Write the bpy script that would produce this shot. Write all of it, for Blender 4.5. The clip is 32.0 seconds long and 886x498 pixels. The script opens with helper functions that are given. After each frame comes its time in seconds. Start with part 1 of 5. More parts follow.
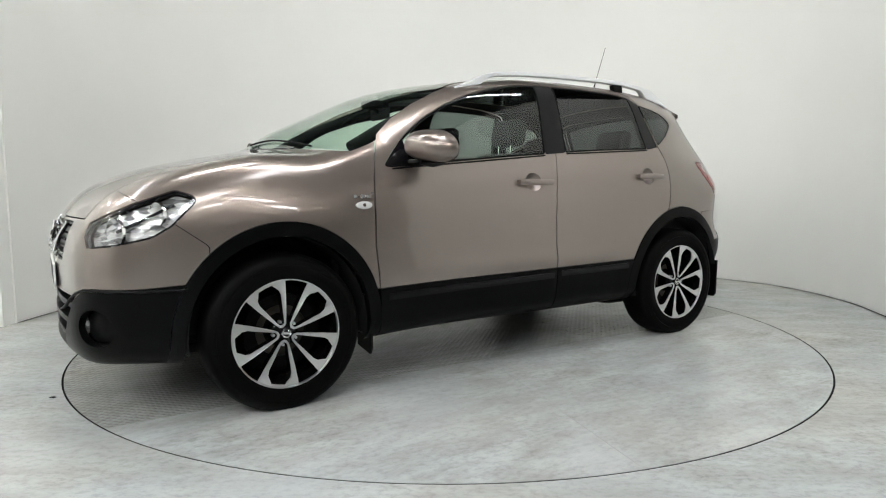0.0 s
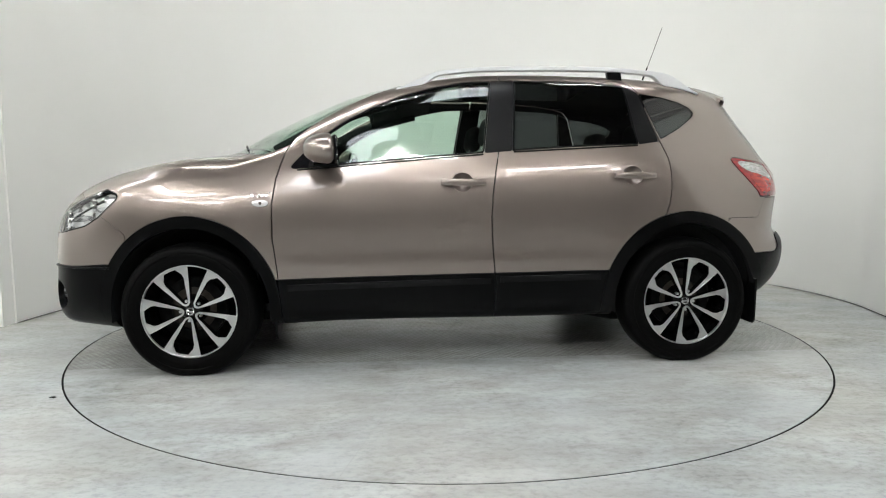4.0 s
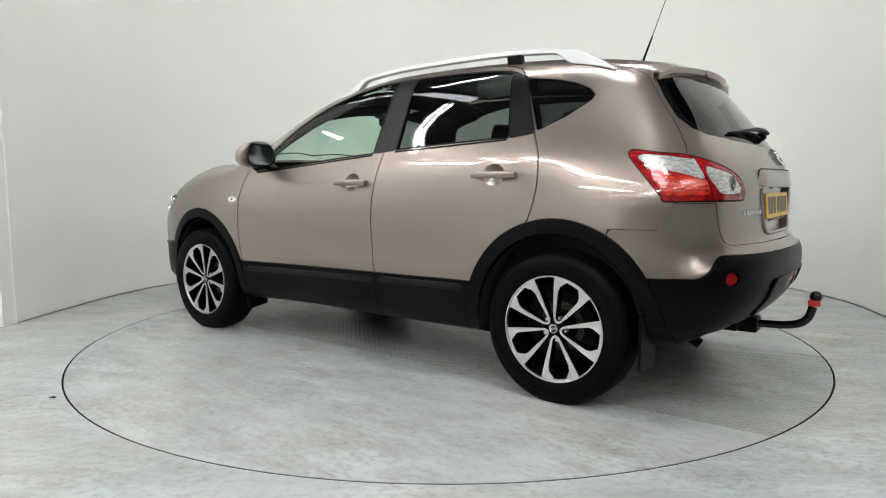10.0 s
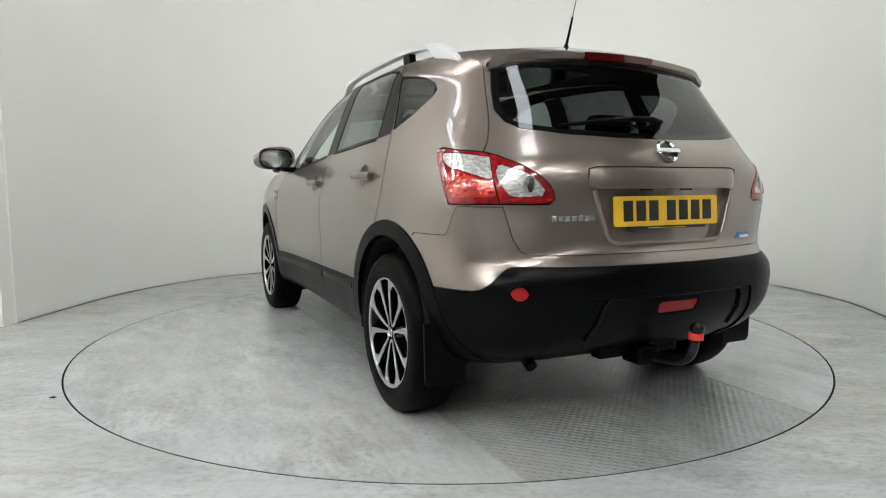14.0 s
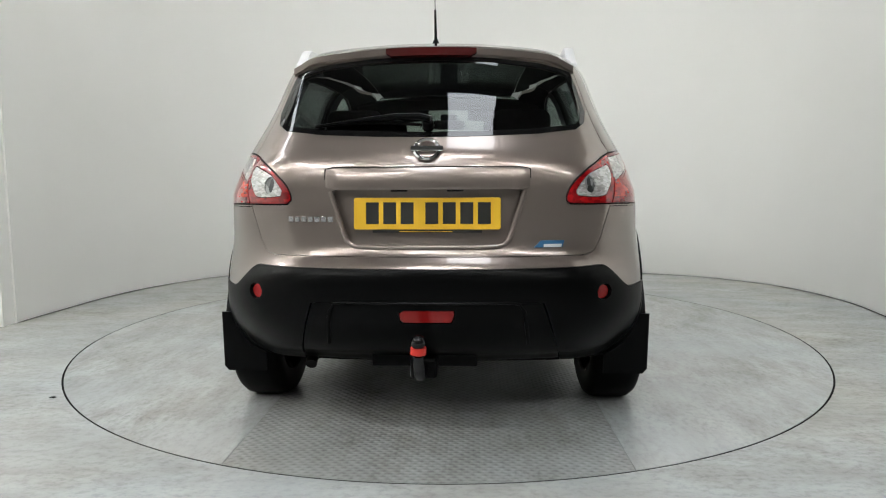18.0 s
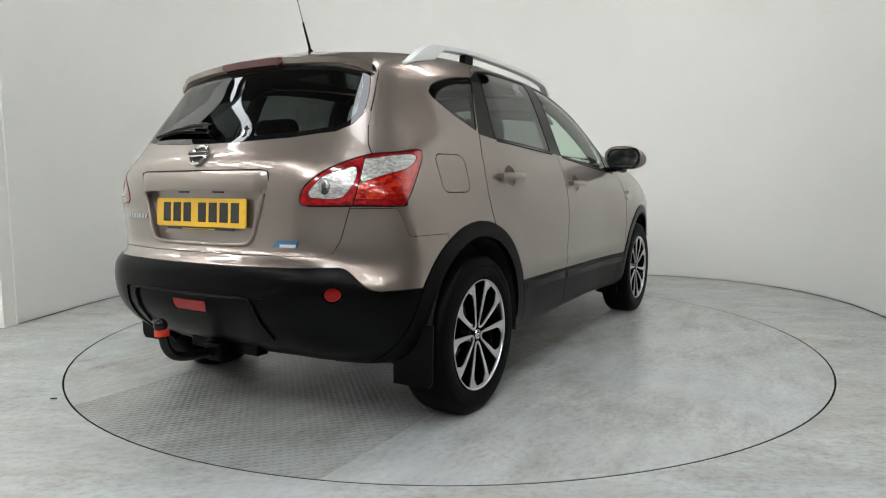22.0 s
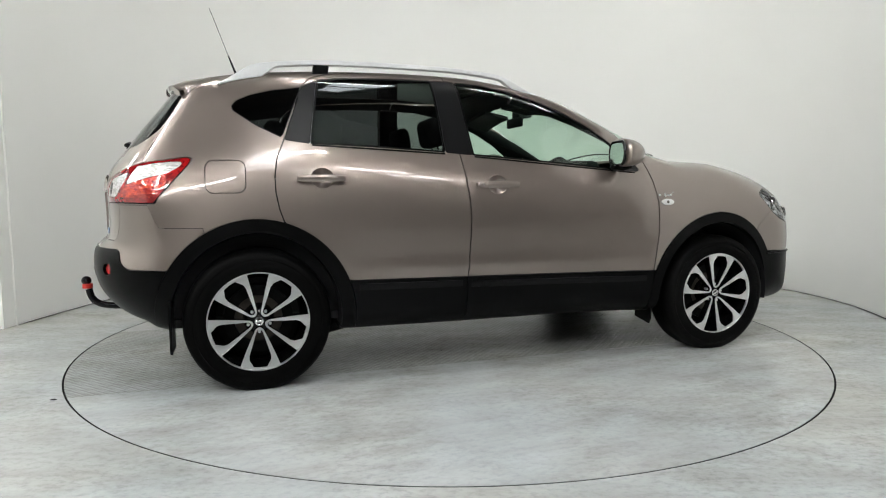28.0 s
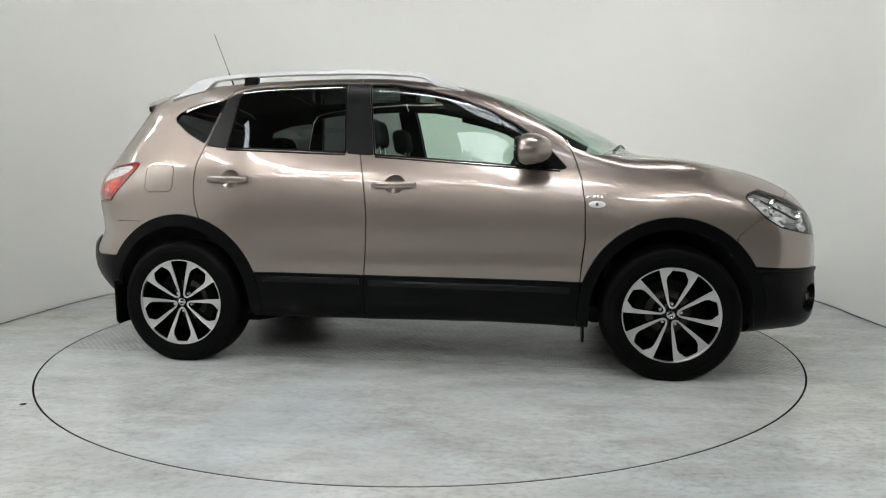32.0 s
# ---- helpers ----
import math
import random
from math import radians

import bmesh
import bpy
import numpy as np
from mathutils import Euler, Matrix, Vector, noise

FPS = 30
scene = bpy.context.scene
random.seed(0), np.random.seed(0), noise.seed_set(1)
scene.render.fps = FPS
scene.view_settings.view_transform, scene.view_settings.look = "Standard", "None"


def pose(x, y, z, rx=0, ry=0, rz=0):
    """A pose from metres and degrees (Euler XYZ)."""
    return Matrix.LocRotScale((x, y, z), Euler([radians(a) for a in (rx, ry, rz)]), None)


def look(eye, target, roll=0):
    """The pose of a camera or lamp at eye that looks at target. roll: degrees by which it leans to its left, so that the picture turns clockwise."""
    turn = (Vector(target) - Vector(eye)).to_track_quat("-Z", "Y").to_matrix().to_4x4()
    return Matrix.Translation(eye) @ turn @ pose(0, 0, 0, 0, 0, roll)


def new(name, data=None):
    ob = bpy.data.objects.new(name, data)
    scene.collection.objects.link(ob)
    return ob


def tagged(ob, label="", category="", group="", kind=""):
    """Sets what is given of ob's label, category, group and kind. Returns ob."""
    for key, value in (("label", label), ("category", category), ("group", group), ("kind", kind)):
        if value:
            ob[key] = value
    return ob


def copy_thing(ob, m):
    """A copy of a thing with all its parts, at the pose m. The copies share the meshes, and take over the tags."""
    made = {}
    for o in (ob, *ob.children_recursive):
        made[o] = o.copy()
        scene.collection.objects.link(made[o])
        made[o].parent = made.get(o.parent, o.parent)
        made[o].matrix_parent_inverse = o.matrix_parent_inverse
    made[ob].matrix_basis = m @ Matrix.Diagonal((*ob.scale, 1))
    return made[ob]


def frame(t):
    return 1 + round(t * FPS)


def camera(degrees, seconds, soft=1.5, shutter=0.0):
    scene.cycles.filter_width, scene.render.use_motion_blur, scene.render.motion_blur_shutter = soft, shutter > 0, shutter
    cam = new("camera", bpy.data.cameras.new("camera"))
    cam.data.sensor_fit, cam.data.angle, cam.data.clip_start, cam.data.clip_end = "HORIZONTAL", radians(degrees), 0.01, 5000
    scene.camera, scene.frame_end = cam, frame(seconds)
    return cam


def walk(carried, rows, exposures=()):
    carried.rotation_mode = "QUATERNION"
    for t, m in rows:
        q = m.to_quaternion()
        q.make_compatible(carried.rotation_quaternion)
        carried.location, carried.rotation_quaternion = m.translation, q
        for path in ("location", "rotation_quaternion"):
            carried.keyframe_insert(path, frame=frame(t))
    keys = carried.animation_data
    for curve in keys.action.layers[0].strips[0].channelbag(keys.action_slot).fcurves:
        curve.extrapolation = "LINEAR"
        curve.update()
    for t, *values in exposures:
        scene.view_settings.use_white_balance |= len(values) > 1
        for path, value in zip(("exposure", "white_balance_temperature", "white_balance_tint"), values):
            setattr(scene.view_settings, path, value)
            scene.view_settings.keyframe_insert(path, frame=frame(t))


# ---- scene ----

# ---- the camera stands on a tripod; near the end it is nudged to its side ----
cam = camera(68.98, 32.0, soft=1.1)
EYE = (0.0, -4.248, 0.981)


def aim(pan, tilt):
    return pose(*EYE, 90 - 5.84 + tilt, 0.2, 0.31 + pan)


walk(cam, [(t, aim(p, q)) for t, p, q in (
    (0, 0, 0), (20.5, 0, 0), (21.0, 0, 0.08), (22.5, 0.08, 0.12), (24.5, 0.06, 0.14), (25.5, 0.06, 0.2), (27.5, 0.05, 0.2),
    (28.5, 0.04, 0.22), (29.5, 0.04, 0.12), (30.0, 0.01, 0.1), (30.2, -0.46, 0.1), (30.4, -1.16, 0.09), (30.6, -1.7, 0.09),
    (30.8, -1.83, 0.1), (31.0, -1.88, 0.11), (31.5, -1.91, 0.19), (32.0, -1.92, 0.18))], exposures=[(0, 0.24), (2, 0.36), (6, 0.2), (10, 0.22), (13, 0.22), (14, 0.12), (18, 0.07), (22, 0.02), (25, 0.16), (30, 0.18), (31, 0.08), (32, 0.1)])

# ---- light ----
world = bpy.data.worlds.new("world")
scene.world = world
world.use_nodes = True
world.node_tree.nodes["Background"].inputs[0].default_value = (0.75, 0.8, 0.85, 1)
world.node_tree.nodes["Background"].inputs[1].default_value = 0.1


def lamp_area(name, x, y, z, sx, sy, watts, colour, target=None):
    data = bpy.data.lights.new(name, "AREA")
    data.shape, data.size, data.size_y, data.energy, data.color = "RECTANGLE", sx, sy, watts, colour
    ob = new(name, data)
    ob.matrix_world = look((x, y, z), target or (x, y, 0))
    return ob


# ---- materials ----
def material(name, colour, rough=0.5, metal=0.0, coat=0.0, trans=0.0, ior=1.5, emit=None, strength=0.0, spec=0.5, alpha=1.0):
    m = bpy.data.materials.new(name)
    m.use_nodes = True
    b = m.node_tree.nodes["Principled BSDF"]
    b.inputs["Base Color"].default_value = (*colour, 1)
    b.inputs["Roughness"].default_value, b.inputs["Metallic"].default_value = rough, metal
    b.inputs["Coat Weight"].default_value, b.inputs["Coat Roughness"].default_value = coat, 0.03
    b.inputs["Transmission Weight"].default_value, b.inputs["IOR"].default_value = trans, ior
    b.inputs["Specular IOR Level"].default_value = spec
    b.inputs["Alpha"].default_value = alpha
    if emit:
        b.inputs["Emission Color"].default_value, b.inputs["Emission Strength"].default_value = (*emit, 1), strength
    return m


def link(m, a, out, b, inp):
    m.node_tree.links.new(a.outputs[out], b.inputs[inp])


def node(m, kind, **values):
    n = m.node_tree.nodes.new(kind)
    for key, value in values.items():
        if key in n.inputs:
            n.inputs[key].default_value = value
    return n


def mottle(m, colours, scale, detail=6, where="Base Color", object_space=True, stretch=(1, 1, 1), rough=0.55):
    """Vary one input by a noise through a ramp of (place, value) steps."""
    co = node(m, "ShaderNodeTexCoord")
    mp = node(m, "ShaderNodeMapping", Scale=stretch)
    n = node(m, "ShaderNodeTexNoise", Scale=scale, Detail=detail, Roughness=rough)
    r = node(m, "ShaderNodeValToRGB")
    link(m, co, "Object", mp, "Vector")
    link(m, mp, "Vector", n, "Vector")
    link(m, n, "Fac", r, "Fac")
    while len(r.color_ramp.elements) < len(colours):
        r.color_ramp.elements.new(0.5)
    for e, (p, c) in zip(r.color_ramp.elements, colours):
        e.position, e.color = p, (*c, 1) if len(c) == 3 else c
    b = m.node_tree.nodes["Principled BSDF"]
    if where:
        link(m, r, "Color", b, where)
    return r


def relief(m, scale, strength, distance=0.002, detail=4, stretch=(1, 1, 1)):
    co = node(m, "ShaderNodeTexCoord")
    mp = node(m, "ShaderNodeMapping", Scale=stretch)
    n = node(m, "ShaderNodeTexNoise", Scale=scale, Detail=detail)
    u = node(m, "ShaderNodeBump", Strength=strength, Distance=distance)
    link(m, co, "Object", mp, "Vector")
    link(m, mp, "Vector", n, "Vector")
    link(m, n, "Fac", u, "Height")
    link(m, u, "Normal", m.node_tree.nodes["Principled BSDF"], "Normal")


WALL = material("wall_paint", (0.82, 0.82, 0.795), 0.6)
mottle(WALL, [(0.35, (0.805, 0.805, 0.775)), (0.65, (0.835, 0.835, 0.81))], 0.5, 3)
relief(WALL, 40, 0.08)


def times(m, a, b, ao=0, bo=0):
    """The product of two colours."""
    n = m.node_tree.nodes.new("ShaderNodeMix")
    n.data_type, n.blend_type = "RGBA", "MULTIPLY"
    n.inputs[0].default_value = 1.0
    m.node_tree.links.new(a.outputs[ao], n.inputs[6])
    m.node_tree.links.new(b.outputs[bo], n.inputs[7])
    return n


def over(m, a, b, fac, ao=0, bo=0):
    """Colour b laid over colour a where fac is white."""
    n = m.node_tree.nodes.new("ShaderNodeMix")
    n.data_type = "RGBA"
    m.node_tree.links.new(fac.outputs[2 if fac.bl_idname == "ShaderNodeMix" else 0], n.inputs[0])
    m.node_tree.links.new(a.outputs[ao], n.inputs[6])
    m.node_tree.links.new(b.outputs[bo], n.inputs[7])
    return n


def grey(v):
    return (v, v, v)


def scuffed(name, cool, warm, worn, dirt, rough):
    """Floor paint: cool and warm clouds, faint smears, grainy worn patches with dark crumbs, a few loose specks."""
    m = material(name, cool, rough)
    hue = mottle(m, [(0.26, cool), (0.74, warm)], 0.75, 3, None, rough=0.55)
    smear = mottle(m, [(0.25, grey(0.84)), (0.75, grey(1.06))], 2.2, 4, None, rough=0.5, stretch=(0.6, 1.3, 1))
    base = times(m, hue, smear)
    plain = mottle(m, [(0.0, grey(1)), (1.0, grey(1))], 1, 0, None)
    where = mottle(m, [(worn - 0.24, grey(0)), (worn + 0.4, grey(1))], 1.3, 5, None, rough=0.6)
    grain = mottle(m, [(0.36, grey(0.66)), (0.5, grey(0.95)), (0.62, grey(1.03))], 38, 5, None, rough=0.7, stretch=(0.7, 1, 1))
    base = times(m, base, over(m, plain, grain, where), 2, 2)
    stain = mottle(m, [(0.30, dirt), (0.62, grey(1.05))], 6, 7, None, rough=0.65, stretch=(0.6, 1.2, 1))
    base = times(m, base, over(m, plain, stain, where), 2, 2)
    m.node_tree.links.new(base.outputs[2], m.node_tree.nodes["Principled BSDF"].inputs["Base Color"])
    relief(m, 30, 0.05, 0.001)
    mottle(m, [(0.25, grey(rough - 0.025)), (0.75, grey(rough + 0.025))], 2.4, 4, "Roughness")
    return m


FLOOR = scuffed("painted_concrete", (0.445, 0.483, 0.505), (0.46, 0.452, 0.42), 0.40, (0.66, 0.63, 0.57), 0.235)
DISC = scuffed("turntable_paint", (0.45, 0.488, 0.508), (0.475, 0.472, 0.452), 0.44, (0.52, 0.48, 0.41), 0.22)
# near-black: real joints, and shade put into gaps and behind the spokes
GAP = material("joint_and_shade_black", (0.004, 0.004, 0.004), 0.9, spec=0.1)
PAINT = material("metallic_taupe_paint", (0.240, 0.198, 0.175), 0.285, 0.70, 1.0)
PAINT.node_tree.nodes["Principled BSDF"].inputs["Coat Roughness"].default_value = 0.012
FLAKE = node(PAINT, "ShaderNodeTexNoise", Scale=900.0, Detail=1.0)
FBUMP = node(PAINT, "ShaderNodeBump", Strength=0.02, Distance=0.0005)
link(PAINT, FLAKE, "Fac", FBUMP, "Height")
link(PAINT, FBUMP, "Normal", PAINT.node_tree.nodes["Principled BSDF"], "Normal")
PLASTIC = material("black_textured_plastic", (0.0018, 0.0019, 0.002), 0.31, spec=0.075)
relief(PLASTIC, 400, 0.25, 0.0006)
TRIM = material("dark_cabin_trim", (0.016, 0.016, 0.017), 0.8, spec=0.1)
GLOSS = material("gloss_black_trim", (0.005, 0.005, 0.006), 0.12, spec=0.3)
RUBBER = material("tyre_rubber", (0.0018, 0.0018, 0.0018), 0.5, spec=0.05)
relief(RUBBER, 60, 0.2, 0.0008)
SILVER = material("machined_alloy", (0.72, 0.72, 0.72), 0.28, 1.0)
relief(SILVER, 300, 0.1, 0.0003)
CHROME = material("chrome", (0.8, 0.8, 0.8), 0.08, 1.0)
SATIN = material("satin_aluminium", (0.80, 0.81, 0.82), 0.32, 0.35)
RIMBLACK = material("gloss_black_rim", (0.003, 0.003, 0.003), 0.12, spec=0.3)
FABRIC = material("black_seat_cloth", (0.028, 0.028, 0.030), 0.9, spec=0.2)
mottle(FABRIC, [(0.35, (0.022, 0.022, 0.023)), (0.65, (0.034, 0.034, 0.036))], 18, 4)


def glass(name, tint, gloss=0.0):
    """A thin pane: part clear and tinted, part mirror by its angle."""
    m = bpy.data.materials.new(name)
    m.use_nodes = True
    t = m.node_tree
    t.nodes.remove(t.nodes["Principled BSDF"])
    out = t.nodes["Material Output"]
    clear, shiny, both, lw, power, scale = (t.nodes.new("ShaderNode" + k) for k in ("BsdfTransparent", "BsdfGlossy", "MixShader", "LayerWeight", "Math", "Math"))
    clear.inputs[0].default_value = (*tint, 1)
    shiny.inputs["Color"].default_value, shiny.inputs["Roughness"].default_value = (1, 1, 1, 1), 0.015
    lw.inputs[0].default_value = 0.5
    power.operation, scale.operation = "POWER", "MULTIPLY_ADD"
    power.inputs[1].default_value = 5.0
    scale.inputs[1].default_value, scale.inputs[2].default_value = 0.9, 0.05 + gloss
    t.links.new(lw.outputs["Facing"], power.inputs[0])
    t.links.new(power.outputs[0], scale.inputs[0])
    t.links.new(scale.outputs[0], both.inputs[0])
    t.links.new(clear.outputs[0], both.inputs[1])
    t.links.new(shiny.outputs[0], both.inputs[2])
    t.links.new(both.outputs[0], out.inputs["Surface"])
    return m


GLASS = glass("green_tinted_glass", (0.74, 0.87, 0.79))
PRIVACY = glass("dark_privacy_glass", (0.22, 0.24, 0.235))
LENS = glass("clear_lamp_lens", (0.95, 0.96, 0.96))
def facets(m, scale, low, high, stretch=(1, 1, 1), bump=0.0):
    """Small optic cells, each with a tone and a tilt of its own."""
    co = node(m, "ShaderNodeTexCoord")
    mp = node(m, "ShaderNodeMapping", Scale=stretch)
    v = node(m, "ShaderNodeTexVoronoi", Scale=scale)
    r = node(m, "ShaderNodeValToRGB")
    link(m, co, "Object", mp, "Vector")
    link(m, mp, "Vector", v, "Vector")
    sep = node(m, "ShaderNodeSeparateColor")
    link(m, v, "Color", sep, 0)
    link(m, sep, 0, r, "Fac")
    r.color_ramp.elements[0].position, r.color_ramp.elements[0].color = 0.15, (*low, 1)
    r.color_ramp.elements[1].position, r.color_ramp.elements[1].color = 0.9, (*high, 1)
    b = m.node_tree.nodes["Principled BSDF"]
    link(m, r, "Color", b, "Base Color")
    if bump:
        u = node(m, "ShaderNodeBump", Strength=bump, Distance=0.006)
        link(m, v, "Distance", u, "Height")
        link(m, u, "Normal", b, "Normal")


REDLENS = material("red_lamp_lens", (0.26, 0.006, 0.006), 0.1, 0, 1.0)
facets(REDLENS, 55, (0.16, 0.002, 0.004), (0.34, 0.006, 0.008), (1, 1, 1.6))
DARKRED = material("dark_red_lamp_lens", (0.24, 0.008, 0.008), 0.15, 0, 0.1, spec=0.25)
DEEPRED = material("smoked_red_lamp_lens", (0.06, 0.003, 0.003), 0.12, 0, 0.5, spec=0.4)
WHITELENS = material("silvered_lamp_lens", (0.78, 0.77, 0.76), 0.2, 0.35, 1.0)
AMBERRED = material("bright_red_lamp_lens", (0.5, 0.02, 0.008), 0.14, 0.2, 1.0)
facets(AMBERRED, 52, (0.26, 0.004, 0.004), (0.62, 0.035, 0.010), (1, 1, 1.8), 0.2)
FOIL = material("faceted_lamp_reflector", (0.86, 0.86, 0.86), 0.1, 1.0)
CLEARLENS = material("silvered_clear_lens", (0.7, 0.69, 0.68), 0.2, 0.35, 1.0)
facets(CLEARLENS, 75, (0.36, 0.35, 0.34), (0.66, 0.65, 0.63), (1, 1, 2.2), 0.15)
BOWLGREY = material("grey_ribbed_bowl", (0.2, 0.2, 0.2), 0.2, 0.6)
facets(BOWLGREY, 75, (0.06, 0.06, 0.06), (0.5, 0.5, 0.5), (1, 1, 0.4))
HOUSING = material("silvered_lamp_inside", (0.66, 0.67, 0.68), 0.25, 0.45)
facets(HOUSING, 24, (0.16, 0.16, 0.165), (0.88, 0.88, 0.88), (1, 1, 2.6), 0.4)
YELLOW = material("yellow_plate", (0.72, 0.43, 0.025), 0.35)
WHITEPLATE = material("white_plate", (0.75, 0.75, 0.72), 0.35)
INK = material("black_plate_ink", (0.01, 0.01, 0.01), 0.4)
BLUE = material("blue_badge", (0.03, 0.13, 0.27), 0.3)
RED = material("red_plastic_ring", (0.55, 0.03, 0.02), 0.4)
TUBE = material("lit_fluorescent_tube", (1, 1, 1), 0.5, emit=(0.985, 0.99, 0.965), strength=86)
SKY = material("bright_skylight_sheet", (1, 1, 1), 0.5, emit=(0.8, 0.89, 1.0), strength=3.2)
PALEHALL = material("grey_hall_wall", (0.10, 0.10, 0.097), 0.8)
mottle(PALEHALL, [(0.3, (0.085, 0.085, 0.082)), (0.7, (0.115, 0.115, 0.11))], 0.8, 5)
HALL = material("dim_hall_wall", (0.045, 0.045, 0.043), 0.8)
mottle(HALL, [(0.3, (0.035, 0.035, 0.033)), (0.7, (0.055, 0.055, 0.052))], 0.8, 5)
STEEL = material("dark_roof_steel", (0.05, 0.05, 0.055), 0.6, 0.3)
ROOFSHEET = material("dark_roof_sheet", (0.07, 0.07, 0.07), 0.7)
mottle(ROOFSHEET, [(0.3, (0.055, 0.055, 0.055)), (0.7, (0.085, 0.085, 0.083))], 2, 4)

# tread plate: the turntable's paint over a fine raised diamond pattern
# toned darker than the deck, partly to stand for shade below the car
TREAD = scuffed("tread_plate_paint", (0.375, 0.40, 0.408), (0.375, 0.37, 0.348), 0.42, (0.6, 0.56, 0.5), 0.2)
co = node(TREAD, "ShaderNodeTexCoord")
waves = []
for angle in (45, -45):
    mp = node(TREAD, "ShaderNodeMapping", Rotation=(0, 0, radians(angle)))
    wv = node(TREAD, "ShaderNodeTexWave", Scale=11.0)
    link(TREAD, co, "Object", mp, "Vector")
    link(TREAD, mp, "Vector", wv, "Vector")
    waves.append(wv)
ml = node(TREAD, "ShaderNodeMath")
ml.operation = "MULTIPLY"
TREAD.node_tree.links.new(waves[0].outputs["Fac"], ml.inputs[0])
TREAD.node_tree.links.new(waves[1].outputs["Fac"], ml.inputs[1])
bp = node(TREAD, "ShaderNodeBump", Strength=1.0, Distance=0.0022)
TREAD.node_tree.links.new(ml.outputs[0], bp.inputs["Height"])
link(TREAD, bp, "Normal", TREAD.node_tree.nodes["Principled BSDF"], "Normal")
BORDER = material("black_printed_glass", (0.004, 0.004, 0.0042), 0.02, spec=0.5)
BADGE = material("bright_badge_metal", (0.55, 0.55, 0.55), 0.22, 0.75)
SATINBLACK = material("satin_black_film", (0.006, 0.006, 0.0065), 0.3, spec=0.14)
STRIP_BLACK = material("satin_black_strip", (0.004, 0.004, 0.0043), 0.33, spec=0.15)


# ---- mesh helpers ----
def mesh_from(name, verts, faces, mats, face_mats=None, normals=None, smooth=True):
    me = bpy.data.meshes.new(name)
    me.from_pydata([tuple(v) for v in verts], [], [tuple(int(i) for i in f) for f in faces])
    for m in mats if isinstance(mats, (list, tuple)) else [mats]:
        me.materials.append(m)
    if face_mats is not None:
        me.polygons.foreach_set("material_index", np.asarray(face_mats, dtype=np.int32))
    me.polygons.foreach_set("use_smooth", [smooth] * len(me.polygons))
    me.update()
    if normals is not None:
        me.normals_split_custom_set_from_vertices([tuple(n) for n in normals])
    return me


def part(name, bm, mat, parent=None, label="", smooth=False):
    """Link a bmesh, or a ready mesh, as one mesh object under a thing or a part."""
    if isinstance(bm, bmesh.types.BMesh):
        me = bpy.data.meshes.new(name)
        bmesh.ops.recalc_face_normals(bm, faces=bm.faces[:])
        bm.to_mesh(me)
        bm.free()
        me.materials.append(mat)
        me.polygons.foreach_set("use_smooth", [smooth] * len(me.polygons))
        if smooth:
            me.set_sharp_from_angle(angle=radians(38))
    else:
        me = bm
    ob = new(name, me)
    if parent is not None:
        ob.parent = parent
    return tagged(ob, label=label)


def box(x0, y0, z0, x1, y1, z1, bevel=0.0, bm=None, m=None, segments=2):
    bm = bm or bmesh.new()
    r = bmesh.ops.create_cube(bm, size=1, matrix=Matrix.Translation(((x0 + x1) / 2, (y0 + y1) / 2, (z0 + z1) / 2)) @ Matrix.Diagonal((x1 - x0, y1 - y0, z1 - z0, 1)))
    vs = r["verts"]
    if bevel:
        es = list({e for v in vs for e in v.link_edges})
        g = bmesh.ops.bevel(bm, geom=es, offset=bevel, segments=segments, profile=0.5, affect="EDGES")
        vs = list({v for f in g["faces"] for v in f.verts} | {v for v in vs if v.is_valid})
    if m is not None:
        bmesh.ops.transform(bm, matrix=m, verts=[v for v in vs if v.is_valid])
    return bm


def tube(points, radius, sides=10, bm=None, closed=False, flat=1.0):
    """A round bar along points; radius is one number or one for each point."""
    bm = bm or bmesh.new()
    pts = [Vector(p) for p in points]
    rad = radius if isinstance(radius, (list, tuple)) else [radius] * len(pts)
    rings, up = [], None
    for i, p in enumerate(pts):
        a = pts[i - 1] if (i or closed) else p
        b = pts[(i + 1) % len(pts)] if (i < len(pts) - 1 or closed) else p
        d = (b - a).normalized()
        side = d.cross(Vector((0, 0, 1)))
        if side.length < 1e-3:
            side = d.cross(Vector((0, 1, 0)))
        side.normalize()
        up = side.cross(d).normalized()
        rings.append([bm.verts.new(p + rad[i] * (math.cos(k * math.tau / sides) * side + flat * math.sin(k * math.tau / sides) * up)) for k in range(sides)])
    for i in range(len(rings) - (0 if closed else 1)):
        r, s = rings[i], rings[(i + 1) % len(rings)]
        for k in range(sides):
            bm.faces.new((r[k], r[(k + 1) % sides], s[(k + 1) % sides], s[k]))
    if not closed:
        bm.faces.new(rings[0][::-1])
        bm.faces.new(rings[-1])
    return bm


def lathe(profile, axis="y", steps=48, bm=None, close=False, shift=(0, 0, 0)):
    """Turn (radius, along) points round an axis through shift."""
    bm = bm or bmesh.new()
    rings = []
    for k in range(steps):
        c, s = math.cos(k * math.tau / steps), math.sin(k * math.tau / steps)
        ring = []
        for r, a in profile:
            p = {"x": (a, r * c, r * s), "y": (r * c, a, r * s), "z": (r * c, r * s, a)}[axis]
            ring.append(bm.verts.new(Vector(p) + Vector(shift)))
        rings.append(ring)
    n = len(profile)
    for k in range(steps):
        r, s = rings[k], rings[(k + 1) % steps]
        for i in range(n if close else n - 1):
            bm.faces.new((r[i], s[i], s[(i + 1) % n], r[(i + 1) % n]))
    return bm


